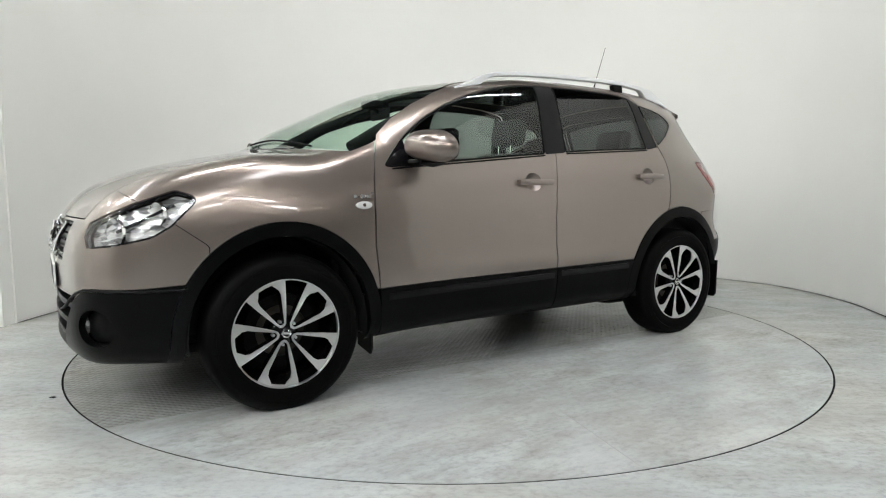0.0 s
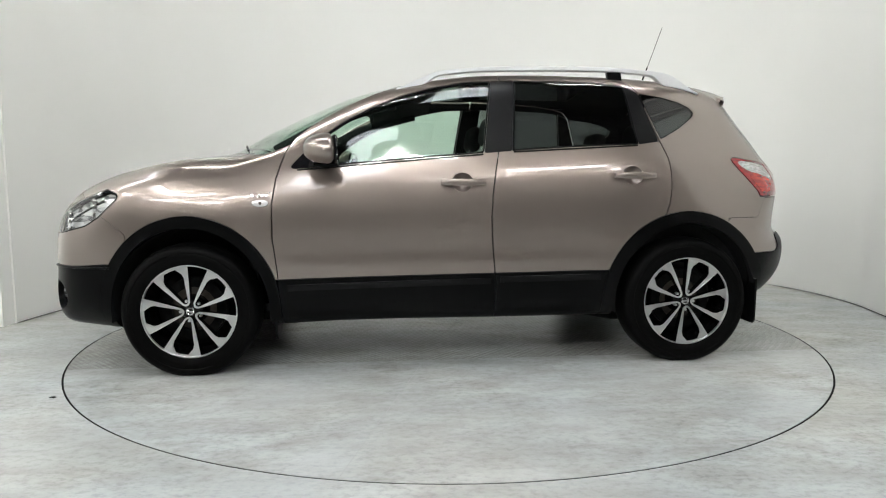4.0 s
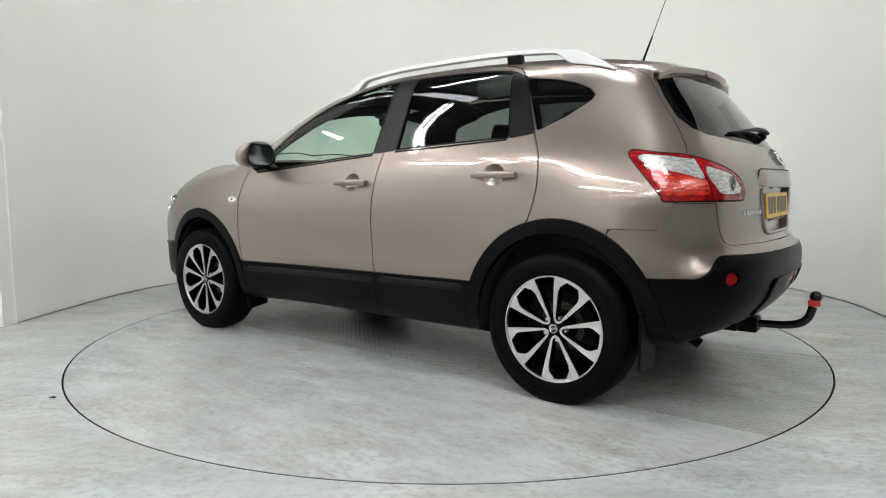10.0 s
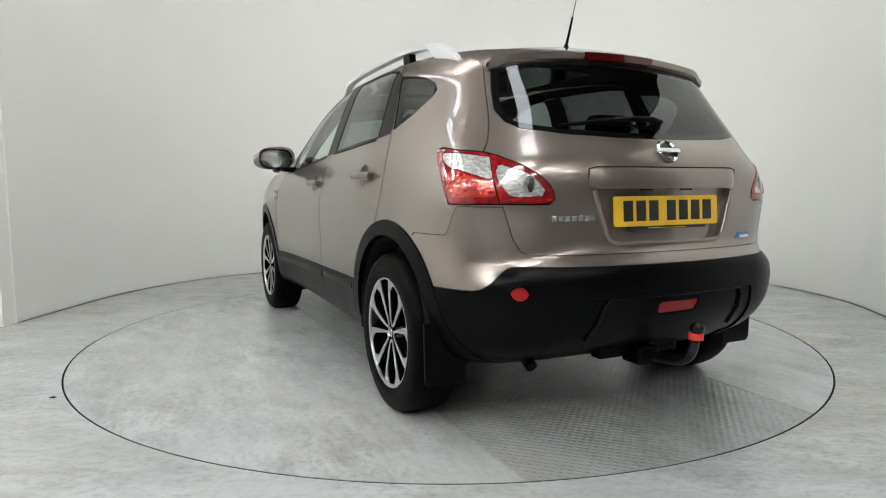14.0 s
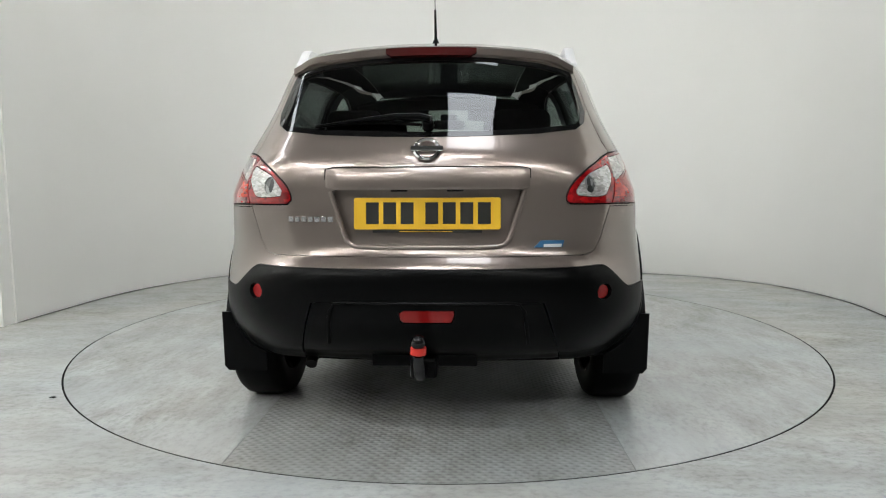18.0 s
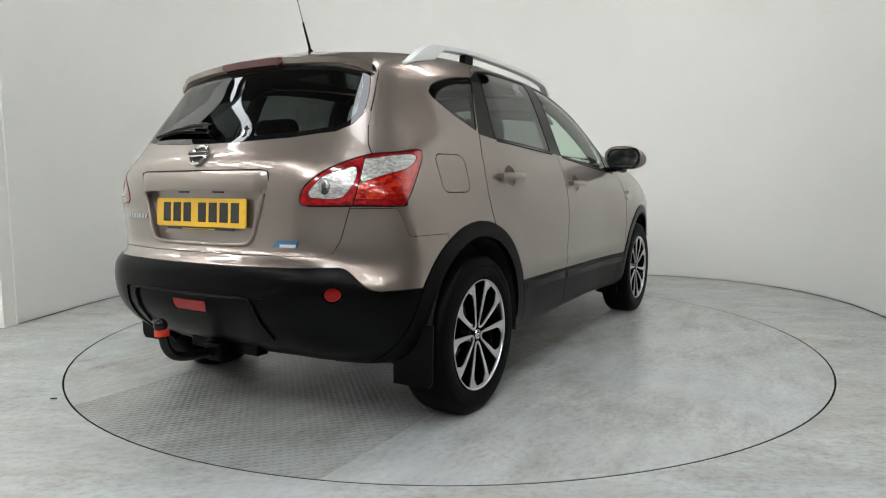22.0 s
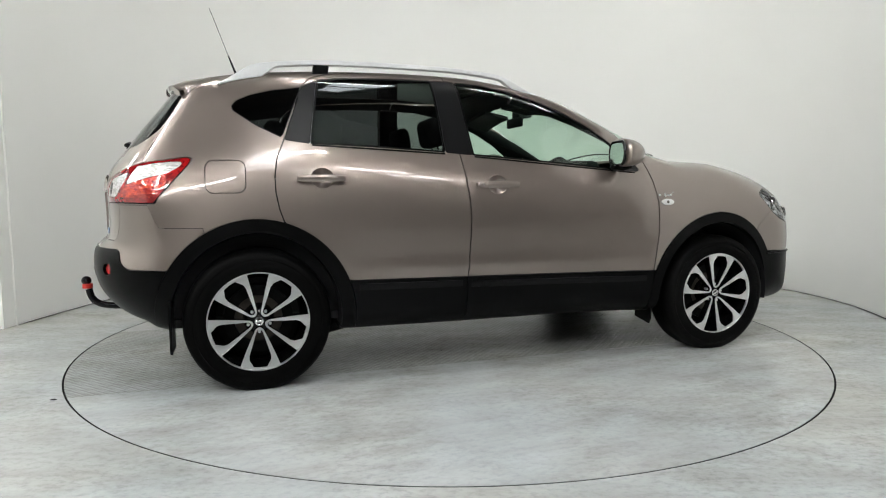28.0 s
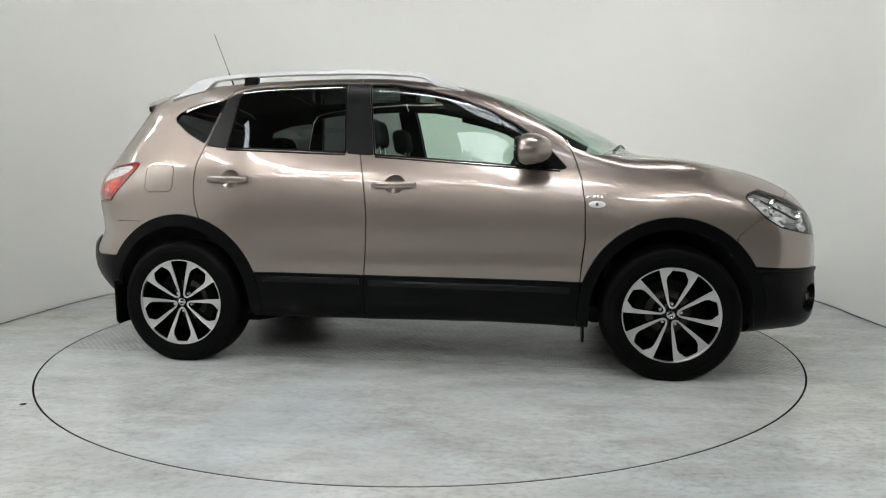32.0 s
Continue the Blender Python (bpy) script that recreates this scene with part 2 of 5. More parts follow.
def prism(outline, depth, m=None, bevel=0.0, bm=None, inset_top=0.0):
    """A flat outline (x, y) drawn up by depth along z, then moved by m."""
    bm = bm or bmesh.new()
    vs = [bm.verts.new((x, y, 0)) for x, y in outline]
    f = bm.faces.new(vs)
    top = bmesh.ops.extrude_face_region(bm, geom=[f])
    tv = [g for g in top["geom"] if isinstance(g, bmesh.types.BMVert)]
    bmesh.ops.translate(bm, verts=tv, vec=(0, 0, depth))
    if bevel:
        es = [e for e in bm.edges if e.verts[0] in tv and e.verts[1] in tv]
        g = bmesh.ops.bevel(bm, geom=es, offset=bevel, segments=2, profile=0.6, affect="EDGES")
        tv = list({v for fc in g["faces"] for v in fc.verts} | {v for v in tv if v.is_valid})
    if m is not None:
        bmesh.ops.transform(bm, matrix=m, verts=[v for v in set(vs) | set(tv) if v.is_valid] if bevel or True else [])
    return bm


def rounded(w, h, r, n=5):
    """A rounded rectangle about the origin."""
    pts = []
    for cx, cy, a0 in ((w / 2 - r, h / 2 - r, 0), (-w / 2 + r, h / 2 - r, 90), (-w / 2 + r, -h / 2 + r, 180), (w / 2 - r, -h / 2 + r, 270)):
        pts += [(cx + r * math.cos(radians(a0 + 90 * k / n)), cy + r * math.sin(radians(a0 + 90 * k / n))) for k in range(n + 1)]
    return pts


def thing(name, label, category, group="", kind=""):
    return tagged(new(name), label, category, group, kind)


def spline(points, n=8, closed=False):
    """Points of a smooth curve through the given ones."""
    p = [np.array(q, float) for q in points]
    out, m = [], len(p)
    for i in range(m if closed else m - 1):
        a, b, c, d = (p[(i + k) % m] if closed else p[min(max(i + k, 0), m - 1)] for k in (-1, 0, 1, 2))
        for k in range(n):
            t = k / n
            out.append(0.5 * (2 * b + (c - a) * t + (2 * a - 5 * b + 4 * c - d) * t * t + (3 * b - a - 3 * c + d) * t ** 3))
    if not closed:
        out.append(p[-1])
    return np.array(out)


# ---- the room: floor, curved wall, hall behind and above ----
TABLE_R, GAP_W = 2.220, 0.0095
fb = bmesh.new()
STEPS = 160
inner = [(TABLE_R + GAP_W) * Vector((math.cos(k * math.tau / STEPS), math.sin(k * math.tau / STEPS), 0)) for k in range(STEPS)]
outer = []
for v in inner:
    s = 9.0 / max(abs(v.x), abs(v.y))
    outer.append(v * s)
down = [v - Vector((0, 0, 0.05)) for v in inner]
rows_ = [[fb.verts.new(v) for v in ring] for ring in (inner, outer)]
for a, b in zip(rows_, rows_[1:]):
    for k in range(STEPS):
        fb.faces.new((a[k], a[(k + 1) % STEPS], b[(k + 1) % STEPS], b[k]))
floor = part("floor", fb, FLOOR)
tagged(floor, "pale grey painted concrete floor with worn beige patches", "floor", kind="structure")
# pit walls are coloured near-black, so the ring gap reads as shaded
pit = part("floor_pit", lathe([(0.0, -0.06), (TABLE_R + GAP_W + 0.001, -0.06), (TABLE_R + GAP_W + 0.001, -0.0015)], "z", 160), GAP)
tagged(pit, "pit below the turntable, blackened for its shade", "floor", kind="structure")

# wall: straight at both ends, bent round behind the turntable
plan = spline([(-3.06, 0.25), (-3.03, 0.66), (-2.95, 1.34), (-2.75, 1.98), (-2.36, 2.56), (-1.84, 2.92), (-1.0, 3.06), (0, 3.06), (1.0, 2.98), (1.85, 2.8),
               (2.6, 2.45), (3.02, 2.0), (3.22, 1.55), (3.28, 0.95), (3.2, 0.36), (3.12, -0.3), (3.1, -0.9), (3.08, -1.7), (3.06, -2.45)], 8)
H = 3.7
wb = bmesh.new()
cols = []
for i, p in enumerate(plan):
    d = plan[min(i + 1, len(plan) - 1)] - plan[max(i - 1, 0)]
    n = np.array([-d[1], d[0]]) / np.linalg.norm(d)
    q = p + n * 0.12
    cols.append([wb.verts.new((*p, 0)), wb.verts.new((*p, H)), wb.verts.new((*q, H)), wb.verts.new((*q, 0))])
for a, b in zip(cols, cols[1:]):
    for k in range(4):
        wb.faces.new((a[k], b[k], b[(k + 1) % 4], a[(k + 1) % 4]))
wb.faces.new(cols[0]), wb.faces.new(cols[-1][::-1])
wall = part("wall_north", wb, WALL, smooth=True)
tagged(wall, "smooth off-white curved studio wall", "wall", kind="structure")
wall = part("wall_west", box(-9.0, 0.13, 0, -3.075, 0.25, H), WALL)
tagged(wall, "off-white straight wall beside the curved one", "wall", kind="structure")
# joint line drawn wider, so it also darkens the contact at the wall
fl = bmesh.new()
for a, b in zip(plan, plan[1:]):
    d = (b - a) / np.linalg.norm(b - a)
    n = np.array([-d[1], d[0]])
    quad = [a - n * 0.013, b - n * 0.013, b + n * 0.001, a + n * 0.001]
    fl.faces.new([fl.verts.new((*q, 0.003)) for q in quad])
joint = part("trim", fl, GAP)
tagged(joint, "dark joint at the foot of the wall, widened for contact shade", "trim", kind="structure")
# unseen walls added to shape reflections; the white west one bounces light
for nm, b in (("wall_south", (-9, -8.1, 0, 9, -8.0, 5.2)), ("wall_east", (9.0, -8.1, 0, 9.1, 9.0, 5.2)), ("wall_back_west", (-7.3, -8.0, 0, -7.2, 0.12, 4.99)), ("wall_back_north", (-9, 9.0, 0, 9, 9.1, 5.2))):
    w = part(nm, box(*b), {"wall_back_west": WALL, "wall_south": PALEHALL}.get(nm, HALL))
    tagged(w, "plain added hall wall out of view", "wall", kind="structure")

# ceiling of sheets with long skylights and lit tubes
CEIL = 5.0
SKYLIGHTS = [(-4.5, -4.2, [(-6.8, -3.6), (-1.4, 2.0)]), (-1.0, -0.02, [(-7.5, -4.6)]), (0.0, 0.9, [(-3.0, -1.25)])]
cb = bmesh.new()
x = -9.1
for a, b, spans in SKYLIGHTS:
    box(x, -8.1, CEIL, a, 9.1, CEIL + 0.08, bm=cb)
    y = -8.1
    for y0, y1 in spans:
        box(a, y, CEIL, b, y0, CEIL + 0.08, bm=cb)
        y = y1
    box(a, y, CEIL, b, 9.1, CEIL + 0.08, bm=cb)
    x = b
box(x, -8.1, CEIL, 9.1, 9.1, CEIL + 0.08, bm=cb)
ceiling = part("ceiling", cb, ROOFSHEET)
tagged(ceiling, "grey sheet roof of the hall", "ceiling", kind="structure")
for a, b, spans in SKYLIGHTS:
    for y0, y1 in spans:
        s = part("skylight", box(a, y0, CEIL + 0.02, b, y1, CEIL + 0.06), SKY)
        tagged(s, "bright translucent skylight sheet in the roof", "skylight", "skylights")
for y in (-6.5, -4.2, -1.9, 0.4, 2.7, 5.0, 7.3):
    t = thing("roof_beam", "dark steel roof beam under the skylights", "beam", "roof beams")
    part("flange", box(-9, y - 0.06, CEIL - 0.22, 9, y + 0.06, CEIL - 0.2), STEEL, t)
    part("web", box(-9, y - 0.012, CEIL - 0.2, 9, y + 0.012, CEIL - 0.005), STEEL, t)


def tube_light(x, y, z, along):
    t = thing("tube_light", "lit twin fluorescent batten hung out of view under the roof", "ceiling light", "tube lights")
    t.matrix_world = pose(x, y, z, 0, 0, along)
    part("housing", box(-0.78, -0.07, 0.0, 0.78, 0.07, 0.06, 0.008), WHITEPLATE, t)
    for s in (-0.035, 0.035):
        part("tube", tube([(-0.75, s, -0.018), (0.75, s, -0.018)], 0.014, 8), TUBE, t)
    for e in (-0.6, 0.6):
        part("hanger", tube([(e, 0, 0.06), (e, 0, CEIL - z - 0.001)], 0.006, 6), STEEL, t)
    return t


# ---- turntable ----
turntable = thing("turntable", "round flush turntable with pale grey paint and scuffed tread plate", "turntable")


def deck(name, y0, y1, mat, label):
    """One plate of the turntable: the round between two straight cuts."""
    bm = bmesh.new()
    pts = []
    for k in range(720):
        a = k * math.tau / 720
        x, y = TABLE_R * math.cos(a), TABLE_R * math.sin(a)
        if y0 <= y <= y1:
            pts.append((x, y))
    ends = [(sgn * math.sqrt(TABLE_R ** 2 - y * y), y) for y in (y0, y1) if abs(y) < TABLE_R for sgn in (1, -1)]
    cx, cy = 0.0, (max(y0, -TABLE_R) + min(y1, TABLE_R)) / 2
    pts = sorted(pts + ends, key=lambda p: math.atan2(p[1] - cy, p[0] - cx))
    prism(pts, 0.04, Matrix.Translation((0, 0, -0.04)), bm=bm)
    return part(name, bm, mat, turntable, label)


deck("deck_plate", -3, -0.722, DISC, "pale grey painted steel deck plate")
deck("deck_plate", 0.722, 3, DISC, "pale grey painted steel deck plate")
deck("tread_plate", -0.72, 0.72, TREAD, "worn grey diamond tread plate")
# band over the deck's pale edge, black in place of the gap's shade
part("edge_band", lathe([(TABLE_R + 0.001, -0.045), (TABLE_R + 0.001, -0.002)], "z", 240), GAP, turntable, "deck edge blackened for the shade in the gap")
# battens across the hall, then along it; several are added for brightness alone
for px, py in ((-0.05, -4.2), (-0.2, -1.1), (-4.6, -6.8), (-1.7, -6.8), (1.3, -6.8), (4.4, -6.8), (-3.2, -5.4), (2.4, -5.6), (-3.2, -7.6), (-4.4, -1.1), (1.9, -0.3), (-1.9, -0.3)):
    tube_light(px, py, 4.2, 0)
for px, py in ((-6.2, 0.6), (-6.2, -2.2), (-5.0, -3.4), (-3.6, -4.4)):
    tube_light(px, py, 4.3, 90)
for a, b, spans in SKYLIGHTS:
    for y0, y1 in spans:
        lamp_area("skylight_daylight", (a + b) / 2, (y0 + y1) / 2, CEIL - 0.01, b - a - 0.02, y1 - y0 - 0.02, 11 * (y1 - y0) * (b - a), (0.97, 0.98, 1.0))


# ---- the car's outer form: a closed field, negative inside ----
OX = 0.082
WHEEL_X, WHEEL_Z = 1.315, 0.335


def smooth(a, b, v):
    t = np.clip((v - a) / (b - a), 0, 1)
    return t * t * (3 - 2 * t)


SIL = spline([(1.5, 0.22), (1.8, 0.215), (2.02, 0.225), (2.11, 0.25), (2.148, 0.31), (2.157, 0.40), (2.151, 0.47), (2.145, 0.54), (2.148, 0.62), (2.140, 0.71), (2.117, 0.8),
              (2.07, 0.88), (1.99, 0.957), (1.86, 1.022), (1.72, 1.066), (1.56, 1.101), (1.41, 1.129), (1.29, 1.15), (1.20, 1.175), (1.07, 1.258), (0.925, 1.328),
              (0.73, 1.416), (0.52, 1.5), (0.29, 1.555), (0.05, 1.587), (-0.2, 1.608), (-0.5, 1.613), (-0.8, 1.61), (-1.1, 1.6), (-1.35, 1.583), (-1.55, 1.557),
              (-1.68, 1.522), (-1.725, 1.475), (-1.8, 1.38), (-1.89, 1.27), (-1.97, 1.16), (-2.03, 1.085), (-2.055, 1), (-2.055, 0.85), (-2.062, 0.745), (-2.1, 0.705),
              (-2.125, 0.66), (-2.126, 0.57), (-2.10, 0.475), (-2.03, 0.385), (-1.93, 0.325), (-1.7, 0.268), (-0.5, 0.25), (0.6, 0.25)], 4, True)
HALF = spline([(0.05, 0.75), (0.15, 0.805), (0.25, 0.845), (0.4, 0.872), (0.55, 0.884), (0.7, 0.89), (0.8, 0.892), (0.86, 0.8895), (0.92, 0.882), (0.98, 0.871), (1.04, 0.857),
               (1.09, 0.841), (1.15, 0.818), (1.25, 0.783), (1.35, 0.747), (1.45, 0.706), (1.55, 0.658), (1.7, 0.57)], 12)

# how far the tail draws in, by height
DRAW = spline([(0.5, 0.0), (0.65, 0.01), (0.75, 0.05), (0.88, 0.1), (0.97, 0.122), (1.12, 0.175), (1.23, 0.225), (1.42, 0.27), (1.6, 0.28)], 12)


def eased(curve, spread):
    """The same curve with its small waves ironed out, at even steps."""
    z = np.linspace(curve[0, 0], curve[-1, 0], 600)
    w = np.interp(z, curve[:, 0], curve[:, 1])
    n = max(3, int(3 * spread / (z[1] - z[0])))
    k = np.exp(-0.5 * (np.arange(-n, n + 1) / (n / 3)) ** 2)
    return np.stack([z, np.convolve(np.pad(w, n, "reflect", reflect_type="odd"), k / k.sum(), "valid")], 1)


HALF, DRAW = eased(HALF, 0.035), eased(DRAW, 0.07)


def belt(x):
    return 1.12 - 0.06 * np.clip(x, -1.4, 1.0)


def silhouette(px, pz):
    """Signed distance to the side silhouette."""
    if px.size < 64:
        a, e = SIL[None], (np.roll(SIL, -1, 0) - SIL)[None]
        p = np.stack([px.ravel(), pz.ravel()], 1)[:, None]
        w = p - a
        t = np.clip((w * e).sum(2) / (e * e).sum(2), 0, 1)[..., None]
        d = np.sqrt(((w - e * t) ** 2).sum(2).min(1))
        up = (a[..., 1] > p[..., 1]) != (a[..., 1] + e[..., 1] > p[..., 1])
        right = p[..., 0] < a[..., 0] + w[..., 1] * e[..., 0] / np.where(e[..., 1] == 0, 1, e[..., 1])
        return (np.where((up & right).sum(1) % 2 == 1, -1, 1) * d).reshape(px.shape)
    best = np.full(px.shape, 9.0, px.dtype)
    odd = np.zeros(px.shape, bool)
    n = len(SIL)
    for i in range(n):
        ax, az = SIL[i]
        bx, bz = SIL[(i + 1) % n]
        ex, ez = bx - ax, bz - az
        wx, wz = px - ax, pz - az
        t = np.clip((wx * ex + wz * ez) / (ex * ex + ez * ez), 0, 1)
        best = np.minimum(best, (wx - ex * t) ** 2 + (wz - ez * t) ** 2)
        odd ^= ((az > pz) != (bz > pz)) & (wx * ez < ex * wz if ez > 0 else wx * ez > ex * wz)
    return np.where(odd, -1, 1) * np.sqrt(best)


def half_width(x, z):
    zz = z - (belt(x) - 1.12) * smooth(0.7, 1.0, z)
    w = np.interp(zz, HALF[:, 0], HALF[:, 1])
    high = smooth(0.68, 0.95, z)
    w = w - np.interp(z, DRAW[:, 0], DRAW[:, 1]) * np.clip(-x - 0.9, 0, 2) ** 1.6 - (1 - high) * 0.43 * np.clip(-x - 1.4, 0, 2) ** 2
    w = w - 0.11 * np.clip(x - 1.0, 0, 2) ** 2 - smooth(1.05, 1.3, z) * 0.05 * np.clip(x - 0.2, 0, 2) ** 2
    for wx in (WHEEL_X, -WHEEL_X):
        r = np.hypot((x - wx) / 0.95, z - WHEEL_Z)
        w = w + 0.005 * smooth(0.64, 0.48, r)
    w = w + 0.034 * smooth(0.3, 1.1, x) * smooth(1.2, 0.9, z)
    return w + 0.002 * np.exp(-((zz - 1.0) / 0.05) ** 2) * smooth(0.9, 0.6, x) + 0.008 * np.exp(-((z - 0.56) / 0.04) ** 2) * smooth(1.0, 0.6, abs(x))


def form(x, y, z):
    ay = np.abs(y)
    xe = x - 0.25 * ay ** 2.2 * smooth(-0.3, -1.6, x) + 0.20 * ay ** 2.2 * smooth(0.7, 1.7, x)
    xe = xe + 0.41 * ay ** 2 * smooth(1.04, 1.2, z) * smooth(-0.3, 0.3, x) * smooth(1.5, 1.0, x)
    prof = silhouette(xe, z + (0.09 - 0.065 * smooth(1.05, 1.4, x)) * ay ** 2 * smooth(0.35, 0.8, z))
    side = (ay - half_width(x, z)) * 0.96
    k = 0.11 + 0.12 * smooth(1.35, 1.95, np.abs(x)) * smooth(1.55, 0.85, z)
    h = np.maximum(k - np.abs(prof - side), 0) / k
    return np.maximum(prof, side) + h * h * k * 0.25


def net(step=0.0165):
    """A mesh of the form's surface: vertices, gradients, triangles."""
    xs, ys, zs = np.arange(-2.22, 2.28, step), np.arange(step / 2, 1.02, step), np.arange(0.17, 1.70, step)
    gx, gy, gz = np.meshgrid(xs.astype(np.float32), ys.astype(np.float32), zs.astype(np.float32), indexing="ij")
    f = form(gx, gy, gz).astype(np.float64)
    f = np.concatenate([f[:, ::-1], f], 1)
    ys = np.concatenate([-ys[::-1], ys])
    low = f < 0
    nx, ny, nz = f.shape
    count = sum(low[i:nx - 1 + i, j:ny - 1 + j, k:nz - 1 + k].astype(int) for i in (0, 1) for j in (0, 1) for k in (0, 1))
    cell = (count > 0) & (count < 8)
    ids = np.full(cell.shape, -1)
    where = np.argwhere(cell)
    ids[cell] = np.arange(len(where))
    v = np.stack([xs[where[:, 0]], ys[where[:, 1]], zs[where[:, 2]]], 1) + step / 2
    for _ in range(6):
        g, c = gradient(v)
        v = v - np.clip(c, -step, step)[:, None] * g / np.maximum((g * g).sum(1), 0.2)[:, None] * 0.9
    g, c = gradient(v, 0.013)
    n = g / np.linalg.norm(g, axis=1)[:, None]
    quads = []
    for axis in range(3):
        a = np.take(low, range(0, low.shape[axis] - 1), axis)
        b = np.take(low, range(1, low.shape[axis]), axis)
        o = [k for k in range(3) if k != axis]
        e = np.argwhere(a != b)
        e = e[(e[:, o[0]] > 0) & (e[:, o[1]] > 0) & (e[:, o[0]] < low.shape[o[0]] - 1) & (e[:, o[1]] < low.shape[o[1]] - 1)]
        out = a[tuple(e.T)]
        q = []
        for d0, d1 in ((1, 1), (0, 1), (0, 0), (1, 0)):
            c = e.copy()
            c[:, o[0]] -= d0
            c[:, o[1]] -= d1
            q.append(ids[tuple(c.T)])
        q = np.stack(q, 1)
        flip = out if axis != 1 else ~out
        q[~flip] = q[~flip][:, ::-1]
        quads.append(q)
    q = np.concatenate(quads)
    t = np.concatenate([q[:, [0, 1, 2]], q[:, [0, 2, 3]]])
    # settle the shading: each normal leans a little towards its neighbours
    for _ in range(5):
        m = n.copy()
        for i in range(4):
            np.add.at(m, q[:, i], 0.25 * (n[q[:, (i + 1) % 4]] + n[q[:, i - 1]]))
        n = m / np.linalg.norm(m, axis=1)[:, None]
    return v, n, t


def gradient(v, h=0.004):
    c = form(v[:, 0], v[:, 1], v[:, 2])
    g = np.stack([(form(*(v + d).T) - form(*(v - d).T)) / (2 * h) for d in (np.eye(3) * h)], 1)
    return g, c


def outline(poly, u, w):
    """Signed distance of (u, w) to a polygon, negative inside."""
    best, odd = np.full(u.shape, 9.0), np.zeros(u.shape, bool)
    for (ax, az), (bx, bz) in zip(poly, list(poly[1:]) + [poly[0]]):
        ex, ez, wx, wz = bx - ax, bz - az, u - ax, w - az
        t = np.clip((wx * ex + wz * ez) / (ex * ex + ez * ez + 1e-12), 0, 1)
        best = np.minimum(best, (wx - ex * t) ** 2 + (wz - ez * t) ** 2)
        if az != bz:
            odd ^= ((az > w) != (bz > w)) & (u < ax + (w - az) * ex / ez)
    return np.where(odd, -1, 1) * np.sqrt(best)


def cut(sheet, dist, gap=0.0):
    """Split a sheet (v, n, t) along dist(x, y, z) = 0: what lies inside, what lies outside, with a gap."""
    return side_of(sheet, dist, -gap / 2, True), side_of(sheet, dist, gap / 2, False)


def side_of(sheet, dist, level, inside):
    v, n, t = sheet
    d = dist(*v.T) - level
    d = d if inside else -d
    d = np.where(np.abs(d) < 2e-4, -2e-4, d)
    keep = d < 0
    k = keep[t].sum(1)
    verts, norms, tris = [v], [n], [t[k == 3]]
    base = len(v)
    for number in (1, 2):
        m = t[k == number]
        if not len(m):
            continue
        lone = np.argmax(keep[m] if number == 1 else ~keep[m], 1)
        r = np.stack([m[np.arange(len(m)), (lone + j) % 3] for j in range(3)], 1)
        new_ids = []
        for j in (1, 2):
            a, b = r[:, 0], r[:, j]
            s = (d[a] / (d[a] - d[b]))[:, None]
            verts.append(v[a] + s * (v[b] - v[a]))
            q = n[a] + s * (n[b] - n[a])
            norms.append(q / np.linalg.norm(q, axis=1)[:, None])
            new_ids.append(base + np.arange(len(m)))
            base += len(m)
        p, q = new_ids
        if number == 1:
            tris.append(np.stack([r[:, 0], p, q], 1))
        else:
            tris += [np.stack([p, r[:, 1], r[:, 2]], 1), np.stack([p, r[:, 2], q], 1)]
    v, n, t = np.concatenate(verts), np.concatenate(norms), np.concatenate(tris)
    return tidy(v, n, t)


def tidy(v, n, t):
    """Weld and drop what is unused."""
    if not len(t):
        return np.zeros((0, 3)), np.zeros((0, 3)), np.zeros((0, 3), int)
    key = np.round(v / 2e-5).astype(np.int64)
    _, first, inv = np.unique(key, axis=0, return_index=True, return_inverse=True)
    t = inv.reshape(-1)[t]
    t = t[(t[:, 0] != t[:, 1]) & (t[:, 1] != t[:, 2]) & (t[:, 0] != t[:, 2])]
    used = np.unique(t)
    back = np.full(len(first), -1)
    back[used] = np.arange(len(used))
    return v[first][used], n[first][used], back[t]


